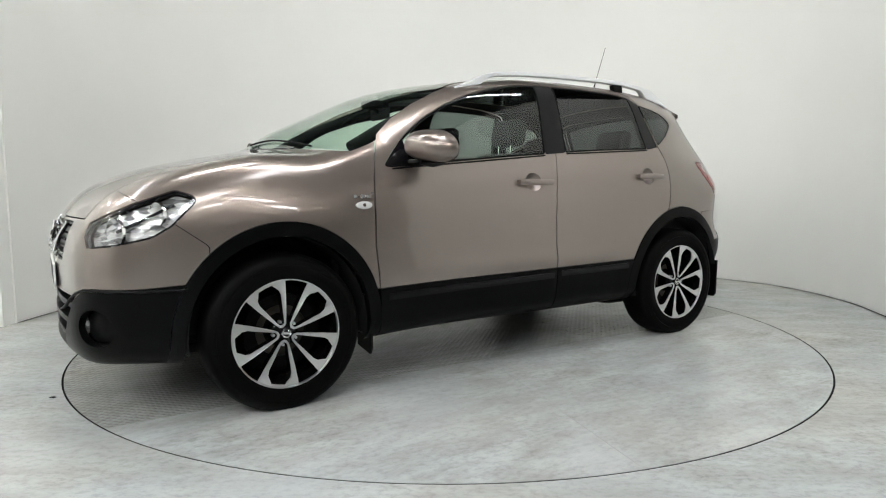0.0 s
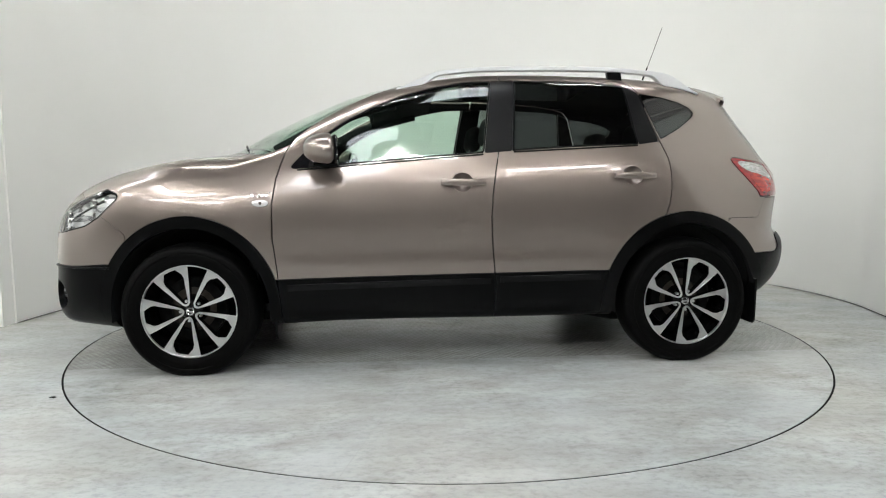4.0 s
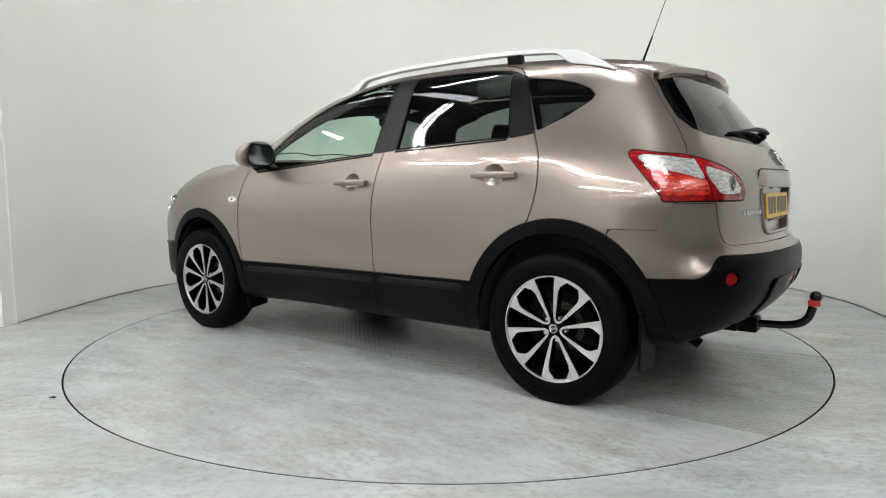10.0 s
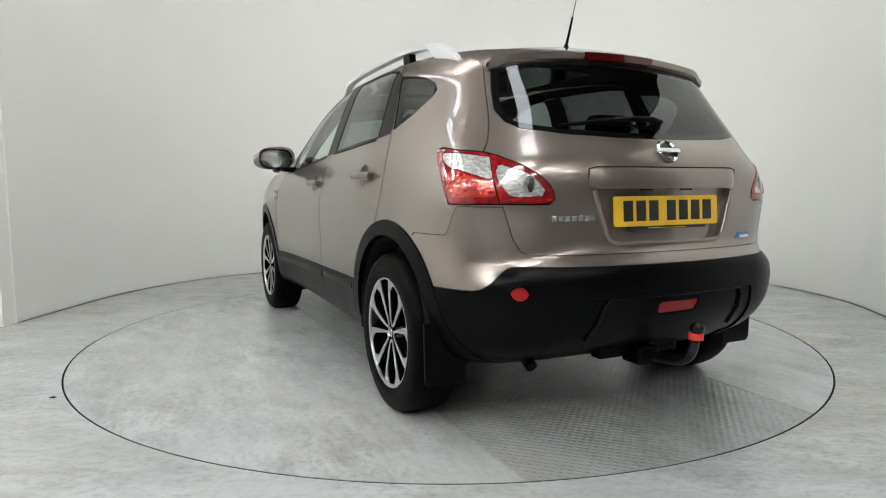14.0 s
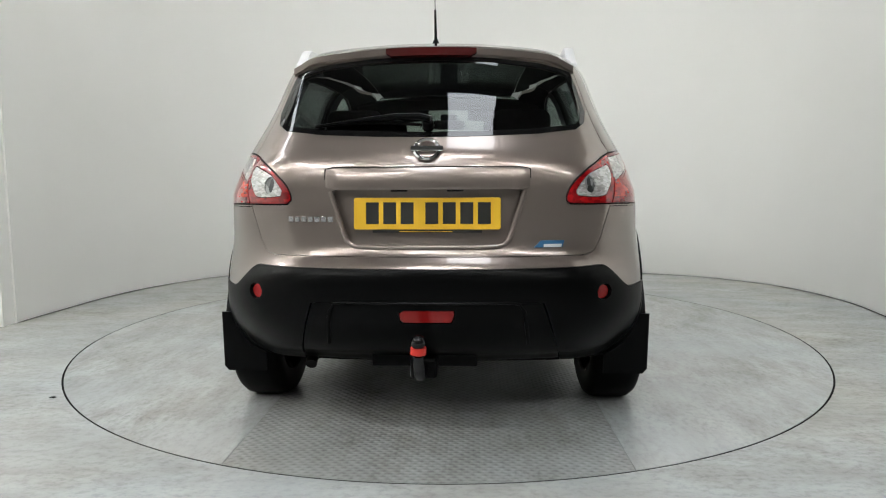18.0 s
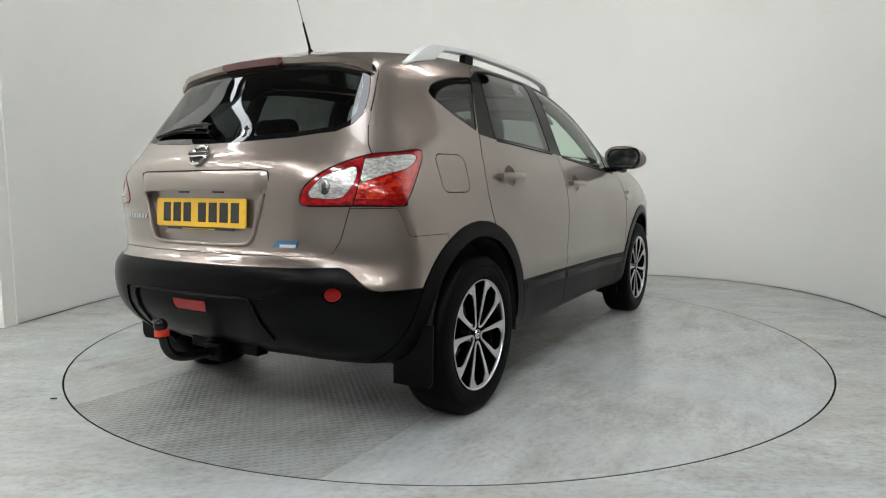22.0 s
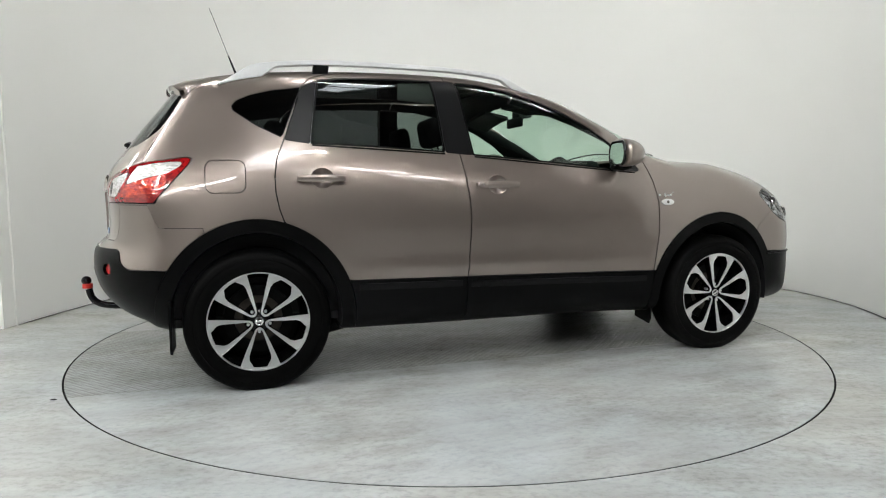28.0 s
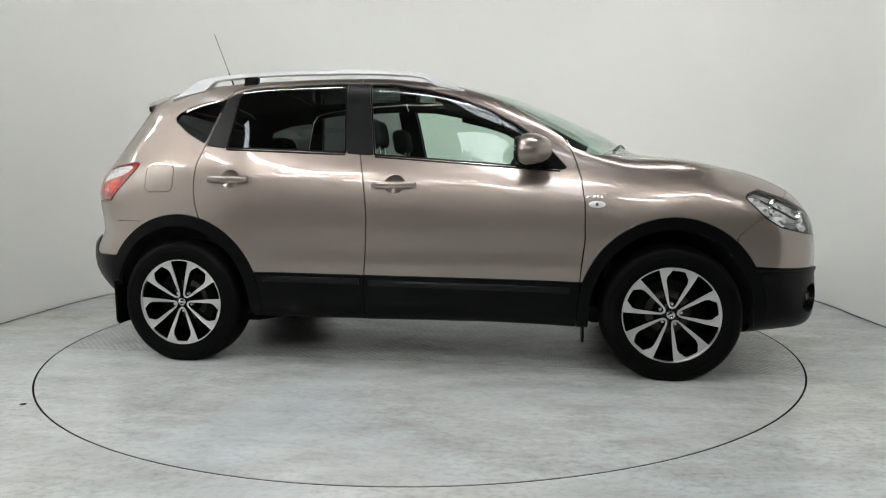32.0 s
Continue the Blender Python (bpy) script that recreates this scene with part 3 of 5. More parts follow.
def skin(name, sheet, mats, parent, label="", thick=0.02, lift=0.0, lip=True, edge=0.0):
    """A panel: outer face, rim and dark inner face, as one mesh."""
    v, n, t = sheet
    if not len(t):
        return None
    v = v + n * lift
    inner = v - n * thick
    e = np.sort(np.concatenate([t[:, [0, 1]], t[:, [1, 2]], t[:, [2, 0]]]), 1)
    d = np.concatenate([t[:, [0, 1]], t[:, [1, 2]], t[:, [2, 0]]])
    _, inv, cnt = np.unique(e, axis=0, return_inverse=True, return_counts=True)
    rim = d[cnt[inv.reshape(-1)] == 1]
    m = len(v)
    verts, norms, faces, fm = [v], [n], [t], [np.zeros(len(t), int)]
    if thick:
        verts.append(inner), norms.append(-n)
        faces.append(t[:, ::-1] + m), fm.append(np.full(len(t), len(mats) - 1))
        # the rim has vertices of its own, so that the face stays smooth up to it
        a, b = rim[:, 0], rim[:, 1]
        along = v[b] - v[a]
        out = np.cross(along, n[a])
        out = out / np.maximum(np.linalg.norm(out, axis=1), 1e-9)[:, None]
        o = 2 * m
        verts += [v[a], v[b], inner[b], inner[a]]
        norms += [out] * 4
        r = len(rim)
        i = np.arange(r)
        faces.append(np.stack([o + i, o + 3 * r + i, o + 2 * r + i], 1)), fm.append(np.zeros(r, int))
        faces.append(np.stack([o + i, o + 2 * r + i, o + r + i], 1)), fm.append(np.zeros(r, int))
    me = mesh_from(name, np.concatenate(verts), np.concatenate(faces), mats, np.concatenate(fm), np.concatenate(norms))
    return part(name, me, None, parent, label)


# outlines on the car's flank, as (along, up)
FGLASS = [(-0.262, 1.537), (-0.12, 1.532), (0.04, 1.503), (0.23, 1.45), (0.385, 1.387), (0.535, 1.305), (0.645, 1.226), (0.735, 1.142), (0.795, 1.076), (0.8, 1.062), (0.78, 1.056), (0.665, 1.064), (0.36, 1.092), (0.07, 1.117), (-0.207, 1.138)]
RGLASS = [(-1.0, 1.512), (-0.86, 1.53), (-0.62, 1.54), (-0.388, 1.542), (-0.356, 1.15), (-0.64, 1.168), (-0.87, 1.178), (-1.05, 1.185)]
CTRIM = [(-1.0, 1.512), (-1.05, 1.185), (-1.17, 1.203), (-1.075, 1.475)]
QGLASS = [(-1.08, 1.47), (-1.22, 1.452), (-1.32, 1.428), (-1.385, 1.4), (-1.412, 1.372), (-1.403, 1.346), (-1.3, 1.273), (-1.18, 1.213)]
BTRIM = [(-0.388, 1.542), (-0.262, 1.54), (-0.207, 1.138), (-0.356, 1.15)]
BLINE = [(-0.315, 1.585), (-0.302, 1.36), (-0.285, 1.16), (-0.262, 1.04), (-0.245, 0.92), (-0.237, 0.8), (-0.243, 0.66), (-0.256, 0.5), (-0.262, 0.2)]
FDOOR = [(-0.27, 1.583), (-0.05, 1.575), (0.08, 1.559), (0.24, 1.52), (0.395, 1.46), (0.545, 1.388), (0.685, 1.305), (0.79, 1.22), (0.83, 1.14), (0.85, 1.08), (0.872, 1.0), (0.888, 0.88), (0.89, 0.7), (0.872, 0.55), (0.85, 0.2)] + BLINE[::-1]
RDOOR = BLINE + [(-0.87, 0.2), (-0.97, 0.6), (-1.185, 0.81), (-1.205, 0.87), (-1.22, 0.95), (-1.221, 1.03), (-1.21, 1.11), (-1.174, 1.2), (-1.077, 1.475), (-1.03, 1.523), (-0.95, 1.545), (-0.8, 1.565), (-0.54, 1.58)]


def flank(poly, s):
    return lambda x, y, z: np.maximum(outline(poly, x, z), 0.3 - y * s)


def arch(a, b):
    def dist(x, y, z):
        w = np.where(x > 0, WHEEL_X, -WHEEL_X)
        drop = np.where(z < WHEEL_Z, np.abs(x - w) - a, (np.hypot((x - w) / a, (z - WHEEL_Z) / b) - 1) * (a + b) / 2)
        return np.maximum(drop, 0.45 - np.abs(y))
    return dist


def wrap(poly, s):
    """Tail lamp outlines are drawn round the corner: -x - |y| and z."""
    poly = [tuple(p) for p in spline(poly, 3, True)]
    return lambda x, y, z: np.maximum(np.maximum(outline(poly, -x - np.abs(y), z), x + 1.4), 0.1 - y * s)


def only(s):
    return lambda x, y, z: -y * s


car = thing("car", "taupe metallic five-door crossover with black arch cladding and roof rails", "car")
PANEL = [PAINT, TRIM]
shell = net()
_, shell = cut(shell, arch(0.4, 0.425))
intake, shell = cut(shell, lambda x, y, z: np.maximum.reduce([np.abs(z - 0.405) - 0.115, np.abs(y) - 0.40 - (z - 0.3) * 0.75, 1.9 - x]), 0.003)
front_low = lambda x, y, z: np.maximum(z - (0.455 + 0.11 * smooth(0.42, 0.70, np.abs(y)) + 0.012 * smooth(1.95, 1.7, x)), 1.3 - x)
rear_low = lambda x, y, z: np.maximum(z - (0.682 - 0.09 * smooth(0.63, 0.765, np.abs(y)) + 0.0 * x), x + 1.3)
cladding, shell = cut(shell, lambda x, y, z: np.where(x > 0, arch(0.458, 0.485)(x, y, z), arch(0.47, 0.49)(x, y, z)), 0.003)
low_f, shell = cut(shell, front_low, 0.003)
low_r, shell = cut(shell, rear_low, 0.003)
sill, shell = cut(shell, lambda x, y, z: np.maximum(z - (0.503 - 0.012 * x), np.abs(x) - 1.3), 0.003)
for s in (1, -1):
    for wx in (WHEEL_X, -WHEEL_X):
        a, _ = cut(cladding, lambda x, y, z: np.maximum(-y * s, -x * (1 if wx > 0 else -1)))
        skin("arch_cladding", a, [PLASTIC], car, "matt black wheel arch cladding", 0.03, 0.006)
bow, stern = cut(sill, lambda x, y, z: outline(FDOOR, x, z), 0.004)
for s in (1, -1):
    f, _ = cut(bow, lambda x, y, z: 0.62 - y * s)
    r, _ = cut(stern, lambda x, y, z: np.maximum(0.62 - y * s, x))
    q, _ = cut(stern, lambda x, y, z: np.maximum(np.maximum(0.62 - y * s, -x), x - 0.865))
    skin("door_cladding", f, [PLASTIC], car, "matt black lower door cladding", 0.03, 0.006)
    skin("sill_cladding", q, [PLASTIC], car, "matt black sill cladding", 0.03, 0.006)
    skin("sill_cladding", r, [PLASTIC], car, "matt black sill cladding", 0.03, 0.006)
_, belly = cut(sill, lambda x, y, z: 0.62 - np.abs(y))
skin("underbody", belly, [PLASTIC], car, "dark underbody", 0.01)
ring = lambda cy, cz, r: (lambda x, y, z: np.hypot(np.abs(y) - cy, z - cz) - r)
fogs, low_f = cut(low_f, lambda x, y, z: np.maximum(ring(0.69, 0.405, 0.075)(x, y, z), 1.7 - x))
skin("lower_front_bumper", low_f, [PLASTIC], car, "matt black lower front bumper", 0.03, 0.004)
skin("lower_intake", intake, [GAP], car, "dark lower intake", 0.01, -0.07)
for zz in (0.335, 0.405, 0.475):
    a, _ = cut(intake, lambda x, y, z: np.abs(z - zz) - 0.012)
    skin("intake_slat", a, [PLASTIC], car, "black intake slat", 0.05, -0.012)
for s in (1, -1):
    a, _ = cut(fogs, only(s))
    skin("fog_lamp_bezel", a, [PLASTIC], car, "round black fog lamp bezel", 0.02, -0.035)
reflectors, low_r = cut(low_r, lambda x, y, z: np.maximum(ring(0.637, 0.588, 0.028)(x, y, z), x + 1.9), 0.003)
foglamp, low_r = cut(low_r, lambda x, y, z: np.maximum(np.maximum(np.abs(z - 0.512) - 0.024, np.abs(y) - 0.1 + (0.53 - z) * 0.2), x + 1.9), 0.003)
lower, low_r = cut(low_r, lambda x, y, z: np.maximum(np.maximum(z - 0.562, np.abs(y) - 0.41 - (0.562 - z) * 0.35), x + 1.8), 0.004)
rear_bumper = skin("lower_rear_bumper", low_r, [PLASTIC], car, "matt black lower rear bumper", 0.03, 0.004)
skin("bumper_valance", lower, [PLASTIC], rear_bumper, "recessed black bumper valance", 0.06, -0.003)
skin("rear_fog_lamp", foglamp, [DARKRED], rear_bumper, "dark red fog lamp strip", 0.02, -0.006)
for s in (1, -1):
    a, _ = cut(reflectors, only(s))
    skin("reflector", a, [DARKRED], rear_bumper, "round red reflector", 0.02, -0.008)
# glass and pillars of both flanks, then the doors round them
TAIL = [(0.83, 1.112), (0.98, 1.105), (1.15, 1.092), (1.29, 1.06), (1.385, 1.03), (1.47, 0.985), (1.505, 0.94), (1.5, 0.912), (1.46, 0.904), (1.2, 0.904), (0.97, 0.902), (0.955, 0.915), (0.89, 1.0)]
HEAD = [(1.655, 0.912), (1.668, 0.935), (1.725, 0.956), (1.873, 0.905), (1.973, 0.856), (2.022, 0.826), (2.045, 0.775), (2.042, 0.726), (1.96, 0.738), (1.884, 0.755), (1.825, 0.77), (1.755, 0.812)]
panels = {}
bowl_mid = {"fdoor": (-0.085, 0.985), "rdoor": (-1.0, 1.018)}
for s in (1, -1):
    for key, poly in (("fglass", FGLASS), ("rglass", RGLASS), ("qglass", QGLASS), ("ctrim", CTRIM), ("btrim", BTRIM)):
        panels[key, s], shell = cut(shell, flank(poly, s), 0.002)
    panels["tail", s], shell = cut(shell, wrap(TAIL, s), 0.004)
    panels["head", s], shell = cut(shell, lambda x, y, z: np.maximum(np.maximum(outline(HEAD, x, z), 1.5 - x), 0.4 - y * s), 0.004)
    panels["fdoor", s], shell = cut(shell, flank(FDOOR, s), 0.006)
    panels["rdoor", s], shell = cut(shell, flank(RDOOR, s), 0.006)
    for key, (bx, bz) in bowl_mid.items():
        panels[key + "_bowl", s], panels[key, s] = cut(panels[key, s], lambda x, y, z: (np.hypot((x - bx) / 0.056, (z - bz) / 0.05) - 1) * 0.053)
    cap = rounded(0.182, 0.155, 0.035)
    panels["cap", s] = None
    if s < 0:
        panels["cap", s], shell = cut(shell, flank([(-1.446 + a, 1.026 + b) for a, b in cap], s), 0.004)
RWIN = [(-1.0, 1.485), (0.0, 1.485), (0.204, 1.476), (0.432, 1.453), (0.555, 1.425), (0.578, 1.35), (0.6, 1.255), (0.588, 1.208), (0.55, 1.18), (0.4, 1.16), (0.188, 1.149), (0.0, 1.146), (-1.0, 1.146)]
HATCH = [(-1.0, 1.6), (0.568, 1.6), (0.57, 1.44), (0.592, 1.35), (0.614, 1.26), (0.632, 1.2), (0.66, 1.13), (0.685, 1.09), (0.668, 0.9), (0.632, 0.78), (0.606, 0.732), (0.57, 0.72), (0.0, 0.722), (-1.0, 0.722)]
RECESS = [(-1.0, 0.957), (0.34, 0.957), (0.348, 0.945), (0.292, 0.785), (0.275, 0.764), (0.25, 0.757), (-1.0, 0.755)]
rwin, shell = cut(shell, lambda x, y, z: np.maximum(outline(RWIN, np.abs(y), z), x + 1.55), 0.002)
hatch, shell = cut(shell, lambda x, y, z: np.maximum(outline(HATCH, np.abs(y), z), x + 1.5), 0.0025)
wscreen, shell = cut(shell, lambda x, y, z: np.maximum.reduce([np.abs(y) - 0.635 - 0.17 * (x - 0.1), 0.12 - x - 0.3 * y * y, 1.163 - 0.05 * y * y - z, x - 1.3]), 0.003)
bonnet, shell = cut(shell, lambda x, y, z: np.maximum.reduce([np.abs(y) - 0.7 + 0.13 * (x - 1.0), 0.8 - x, 0.84 - z]), 0.005)
sunroof, shell = cut(shell, lambda x, y, z: np.maximum.reduce([np.abs(y) - 0.44, -1.0 - x, x - 0.08 + 0.3 * y * y, 1.4 - z]), 0.004)
grille, shell = cut(shell, lambda x, y, z: np.maximum.reduce([np.abs(y) - 0.40 - (z - 0.7) * 0.3, 0.66 - z, z - 0.825, 1.9 - x]), 0.003)
bumper_f, shell = cut(shell, lambda x, y, z: np.maximum(1.62 - x, z - 0.73 - (x - 1.62) * 0.75), 0.004)
bumper_r, shell = cut(shell, lambda x, y, z: np.maximum(x + 1.55, z - 0.787 + smooth(-1.74, -1.80, x) * -0.108), 0.0025)
skin("front_bumper", bumper_f, PANEL, car)
skin("rear_bumper", bumper_r, PANEL, car)
skin("bonnet", bonnet, PANEL, car)
skin("body_shell", shell, PANEL, car)
niche, hatch = cut(hatch, lambda x, y, z: outline(RECESS, np.abs(y), z))
tailgate = skin("tailgate", hatch, PANEL, car, "", 0.03)
skin("plate_recess", niche, PANEL, tailgate, "", 0.003, -0.027)
seal, rwin = cut(rwin, lambda x, y, z: -outline(RWIN, np.abs(y), z) - 0.02)
skin("window_border", seal, [BORDER], skin("rear_window", rwin, [PRIVACY], tailgate, "dark tinted rear window", 0), "black glass border", 0.004)
skin("windscreen", wscreen, [GLASS], car, "pale green windscreen", 0)
skin("sunroof", sunroof, [GLOSS], car, "black panoramic glass roof", 0.02)
skin("grille_backing", grille, [PLASTIC], car, "black grille", 0.02, -0.02)


def hollow(sheet, mid, depth):
    """Press a round patch in as a bowl."""
    v, n, t = sheet
    r = np.hypot((v[:, 0] - mid[0]) / 0.056, (v[:, 2] - mid[1]) / 0.05)
    w = v - n * (depth * np.clip(1 - r * r, 0, 1) ** 0.6)[:, None]
    m = n.copy()
    m[:, 0] += (v[:, 0] - mid[0]) / 0.056 * -1.3
    m[:, 2] += (v[:, 2] - mid[1]) / 0.05 * -1.3
    return w, m / np.linalg.norm(m, axis=1)[:, None], t


def wrapped(poly):
    poly = [tuple(p) for p in spline(poly, 3, True)]
    return lambda x, y, z: np.maximum(outline(poly, -x - np.abs(y), z), x + 1.4)


def sealed(name, sheet, poly, mat, parent, label, lift, width=0.009):
    """A pane with a black seal round its edge."""
    poly = list(poly)
    seal, pane = cut(sheet, lambda x, y, z: -outline(poly, x, z) - width)
    ob = skin(name, pane, [mat], parent, label, 0, lift)
    skin("seal", seal, [PLASTIC], ob, "black rubber seal", 0.012, lift + 0.002)
    return ob


SIDE_CLEAR = [(0.87, 1.094), (1.0, 1.092), (1.14, 1.078), (1.185, 1.07), (1.2, 0.995), (1.13, 1.005), (1.03, 1.025), (0.925, 1.045)]
INNER_CLEAR = [(1.22, 1.045), (1.27, 1.039), (1.34, 1.025), (1.4, 1.005), (1.455, 0.962), (1.462, 0.945), (1.445, 0.934), (1.31, 0.932), (1.262, 0.965), (1.225, 1.0)]
for s in (1, -1):
    door = skin("front_door", panels["fdoor", s], PANEL, car)
    skin("handle_bowl", hollow(panels["fdoor_bowl", s], bowl_mid["fdoor"], 0.042), [PAINT, TRIM], door, "", 0.004)
    sail, pane = cut(panels["fglass", s], lambda x, y, z: 0.655 - x + (z - 1.06) * 0.12)
    sealed("window", pane, FGLASS, GLASS, door, "pale green door glass", -0.004)
    skin("mirror_sail", sail, [GLOSS], door, "black mirror mount", 0.02, -0.001)
    skin("pillar_trim", panels["btrim", s], [SATINBLACK], door, "black centre pillar trim", 0.03, -0.003)
    door = skin("rear_door", panels["rdoor", s], PANEL, car)
    skin("handle_bowl", hollow(panels["rdoor_bowl", s], bowl_mid["rdoor"], 0.042), [PAINT, TRIM], door, "", 0.004)
    sealed("window", panels["rglass", s], RGLASS, PRIVACY, door, "dark privacy glass", -0.004)
    skin("quarter_trim", panels["ctrim", s], [SATINBLACK], door, "black rear quarter trim", 0.03, -0.003)
    sealed("quarter_window", panels["qglass", s], QGLASS, PRIVACY, car, "dark rear quarter glass", -0.003, 0.004)
    if panels["cap", s]:
        skin("fuel_flap", panels["cap", s], PANEL, car, "rounded square fuel flap")
    gasket, tail = cut(panels["tail", s], lambda x, y, z: -wrapped(TAIL)(x, y, z) - 0.004)
    inner, outer_lamp = cut(tail, lambda x, y, z: 1.165 + (1.09 - z) * 0.45 + x + np.abs(y), 0.006)
    clear, red = cut(outer_lamp, wrapped(SIDE_CLEAR), 0.002)
    lamp = skin("tail_lamp", red, [REDLENS], car, "red and clear wraparound tail lamp", 0.03, 0.002)
    skin("lamp_gasket", gasket, [SATINBLACK], lamp, "black rubber gasket", 0.02, -0.001)
    skin("clear_lens", clear, [CLEARLENS], lamp, "clear lens over silvered reflector", 0.02, 0.001)
    _, flat = cut(red, lambda x, y, z: -wrapped(TAIL)(x, y, z) - 0.026)
    glow, _ = cut(flat, wrapped([(0.93, 1.03), (1.1, 1.0), (1.23, 0.975), (1.24, 0.925), (0.98, 0.925)]))
    skin("brake_lens", glow, [AMBERRED], lamp, "bright red brake lens", 0.002, 0.004)
    clear, red = cut(inner, wrapped(INNER_CLEAR), 0.002)
    lamp = skin("reversing_lamp", red, [REDLENS], tailgate, "red rimmed reversing lamp", 0.03, 0.002)
    bowl, clear = cut(clear, lambda x, y, z: np.hypot(-x - np.abs(y) - 1.385, z - 0.975) - 0.031)
    skin("clear_lens", clear, [CLEARLENS], lamp, "clear ribbed lens", 0.02, 0.001)
    skin("lamp_bowl", bowl, [BOWLGREY], lamp, "dark ribbed bulb bowl", 0.01, -0.004)
    lens = skin("head_lamp", panels["head", s], [LENS], car, "clear head lamp with silvered reflectors", 0)
    rim, inside = cut(panels["head", s], lambda x, y, z: -outline(HEAD, x, z) - 0.006)
    skin("lamp_bezel", rim, [GLOSS], lens, "black lamp surround", 0.012, -0.003)
    skin("lamp_housing", inside, [HOUSING], lens, "silvered lamp housing", 0.005, -0.028)


# ---- wheels ----
DISCIRON = material("worn_brake_iron", (0.06, 0.05, 0.042), 0.45, 0.6)
WHEELDARK = material("dark_wheel_centre", (0.004, 0.004, 0.004), 0.6, spec=0.08)
JOINT = material("worn_deck_joint", (0.30, 0.305, 0.30), 0.6)


def build_wheel():
    w = new("wheel")
    w.parent = car
    t = [(0.232, -0.09), (0.236, -0.098), (0.262, -0.105), (0.3, -0.108), (0.328, -0.098), (0.342, -0.08), (0.347, -0.05), (0.347, 0.05), (0.342, 0.08), (0.328, 0.098),
         (0.312, 0.105), (0.3, 0.1065), (0.298, 0.1045), (0.29, 0.1065), (0.262, 0.105), (0.24, 0.098), (0.236, 0.09)]
    part("tyre", lathe(t, "y", 72), RUBBER, w, "black tyre", True)
    rim = [(0.241, 0.094), (0.2395, 0.1), (0.236, 0.1), (0.2335, 0.094), (0.228, 0.06), (0.205, 0.02), (0.2, -0.06), (0.23, -0.09), (0.232, -0.09)]
    part("rim", lathe(rim, "y", 72), RIMBLACK, w, "gloss black rim", True)
    part("rim_ring", lathe([(0.2405, 0.0945), (0.239, 0.1025), (0.2345, 0.102), (0.2325, 0.0985), (0.2325, 0.09)], "y", 72), SILVER, w, "bright machined rim edge", True)
    part("brake_disc", lathe([(0.05, -0.012), (0.145, -0.012), (0.145, -0.03), (0.05, -0.03)], "y", 48, close=True), DISCIRON, w, "worn iron brake disc")
    # flat black disc: the darkness inside the wheel, not a part of it
    part("barrel", lathe([(0.0, -0.05), (0.21, -0.05)], "y", 40), GAP, w, "dark disc put in for shade behind the spokes")
    # five bright loops, each round an angular window; plain wedges between them
    outer_edge = [(0.0295, 0.0), (0.0325, 0.0095), (0.041, 0.0185), (0.0694, 0.0325), (0.098, 0.0450), (0.1475, 0.0665), (0.2066, 0.0900)]
    inner_edge = [(0.2235, 0.0), (0.2215, 0.031), (0.2085, 0.038), (0.188, 0.0500), (0.166, 0.0505), (0.135, 0.0405), (0.104, 0.0305), (0.054, 0.0150), (0.044, 0.0095), (0.0405, 0.0)]
    rimarc = [(0.2335 * math.cos(a), 0.2335 * math.sin(a)) for a in np.linspace(0.41, 0.0, 10)]
    poly = outer_edge + rimarc + inner_edge
    for k in range(5):
        m = Matrix.Rotation(radians(72 * k + 90), 4, "Y")
        bright, dark = bmesh.new(), bmesh.new()
        for flip in (1, -1):
            n = len(poly)
            lift = [0.097 - 0.016 * max(0.0, 1 - r / 0.23) ** 1.5 for r, q in poly]
            top = [(r, h, flip * q) for (r, q), h in zip(poly, lift)]
            step = [(r, h - 0.004, flip * q) for (r, q), h in zip(poly, lift)]
            low = [(r, 0.045, flip * q * 0.98) for r, q in poly]
            a, b = [bright.verts.new(p) for p in top], [bright.verts.new(p) for p in step]
            bright.faces.new(a)
            for i in range(n):
                bright.faces.new((a[i], a[(i + 1) % n], b[(i + 1) % n], b[i]))
            a, b = [dark.verts.new(p) for p in step], [dark.verts.new(p) for p in low]
            for i in range(n):
                dark.faces.new((a[i], a[(i + 1) % n], b[(i + 1) % n], b[i]))
        for bm in (bright, dark):
            bmesh.ops.remove_doubles(bm, verts=bm.verts[:], dist=1e-5)
            bmesh.ops.transform(bm, matrix=m, verts=bm.verts[:])
        spoke = part("spoke", bright, SILVER, w, "machined alloy spoke loop")
        part("spoke_side", dark, RIMBLACK, spoke, "gloss black spoke side")
        part("wheel_bolt", lathe([(0.0, 0.076), (0.006, 0.076), (0.0075, 0.071), (0.0075, 0.05)], "y", 8, shift=m @ Vector((0.0535, 0, 0))), SILVER, w)
    part("hub", lathe([(0.0, 0.07), (0.045, 0.066), (0.06, 0.055), (0.07, 0.02), (0.075, -0.01)], "y", 32), RIMBLACK, w, "gloss black hub", True)
    part("caliper", lathe([(0.115, -0.04), (0.165, -0.04), (0.165, 0.012), (0.115, 0.012)], "y", 40, close=True), WHEELDARK, w, "dark brake shield ring")
    cap = part("centre_cap", lathe([(0.0, 0.086), (0.02, 0.085), (0.025, 0.08), (0.026, 0.065)], "y", 32), GLOSS, w, "black centre cap", True)
    part("cap_emblem", lathe([(0.013, 0.0858), (0.016, 0.0885), (0.0205, 0.088), (0.022, 0.0845)], "y", 32), CHROME, cap, "chrome ring emblem")
    part("cap_bar", box(-0.019, 0.084, -0.005, 0.019, 0.0895, 0.005, 0.001), CHROME, cap)
    return w


wheel = build_wheel()
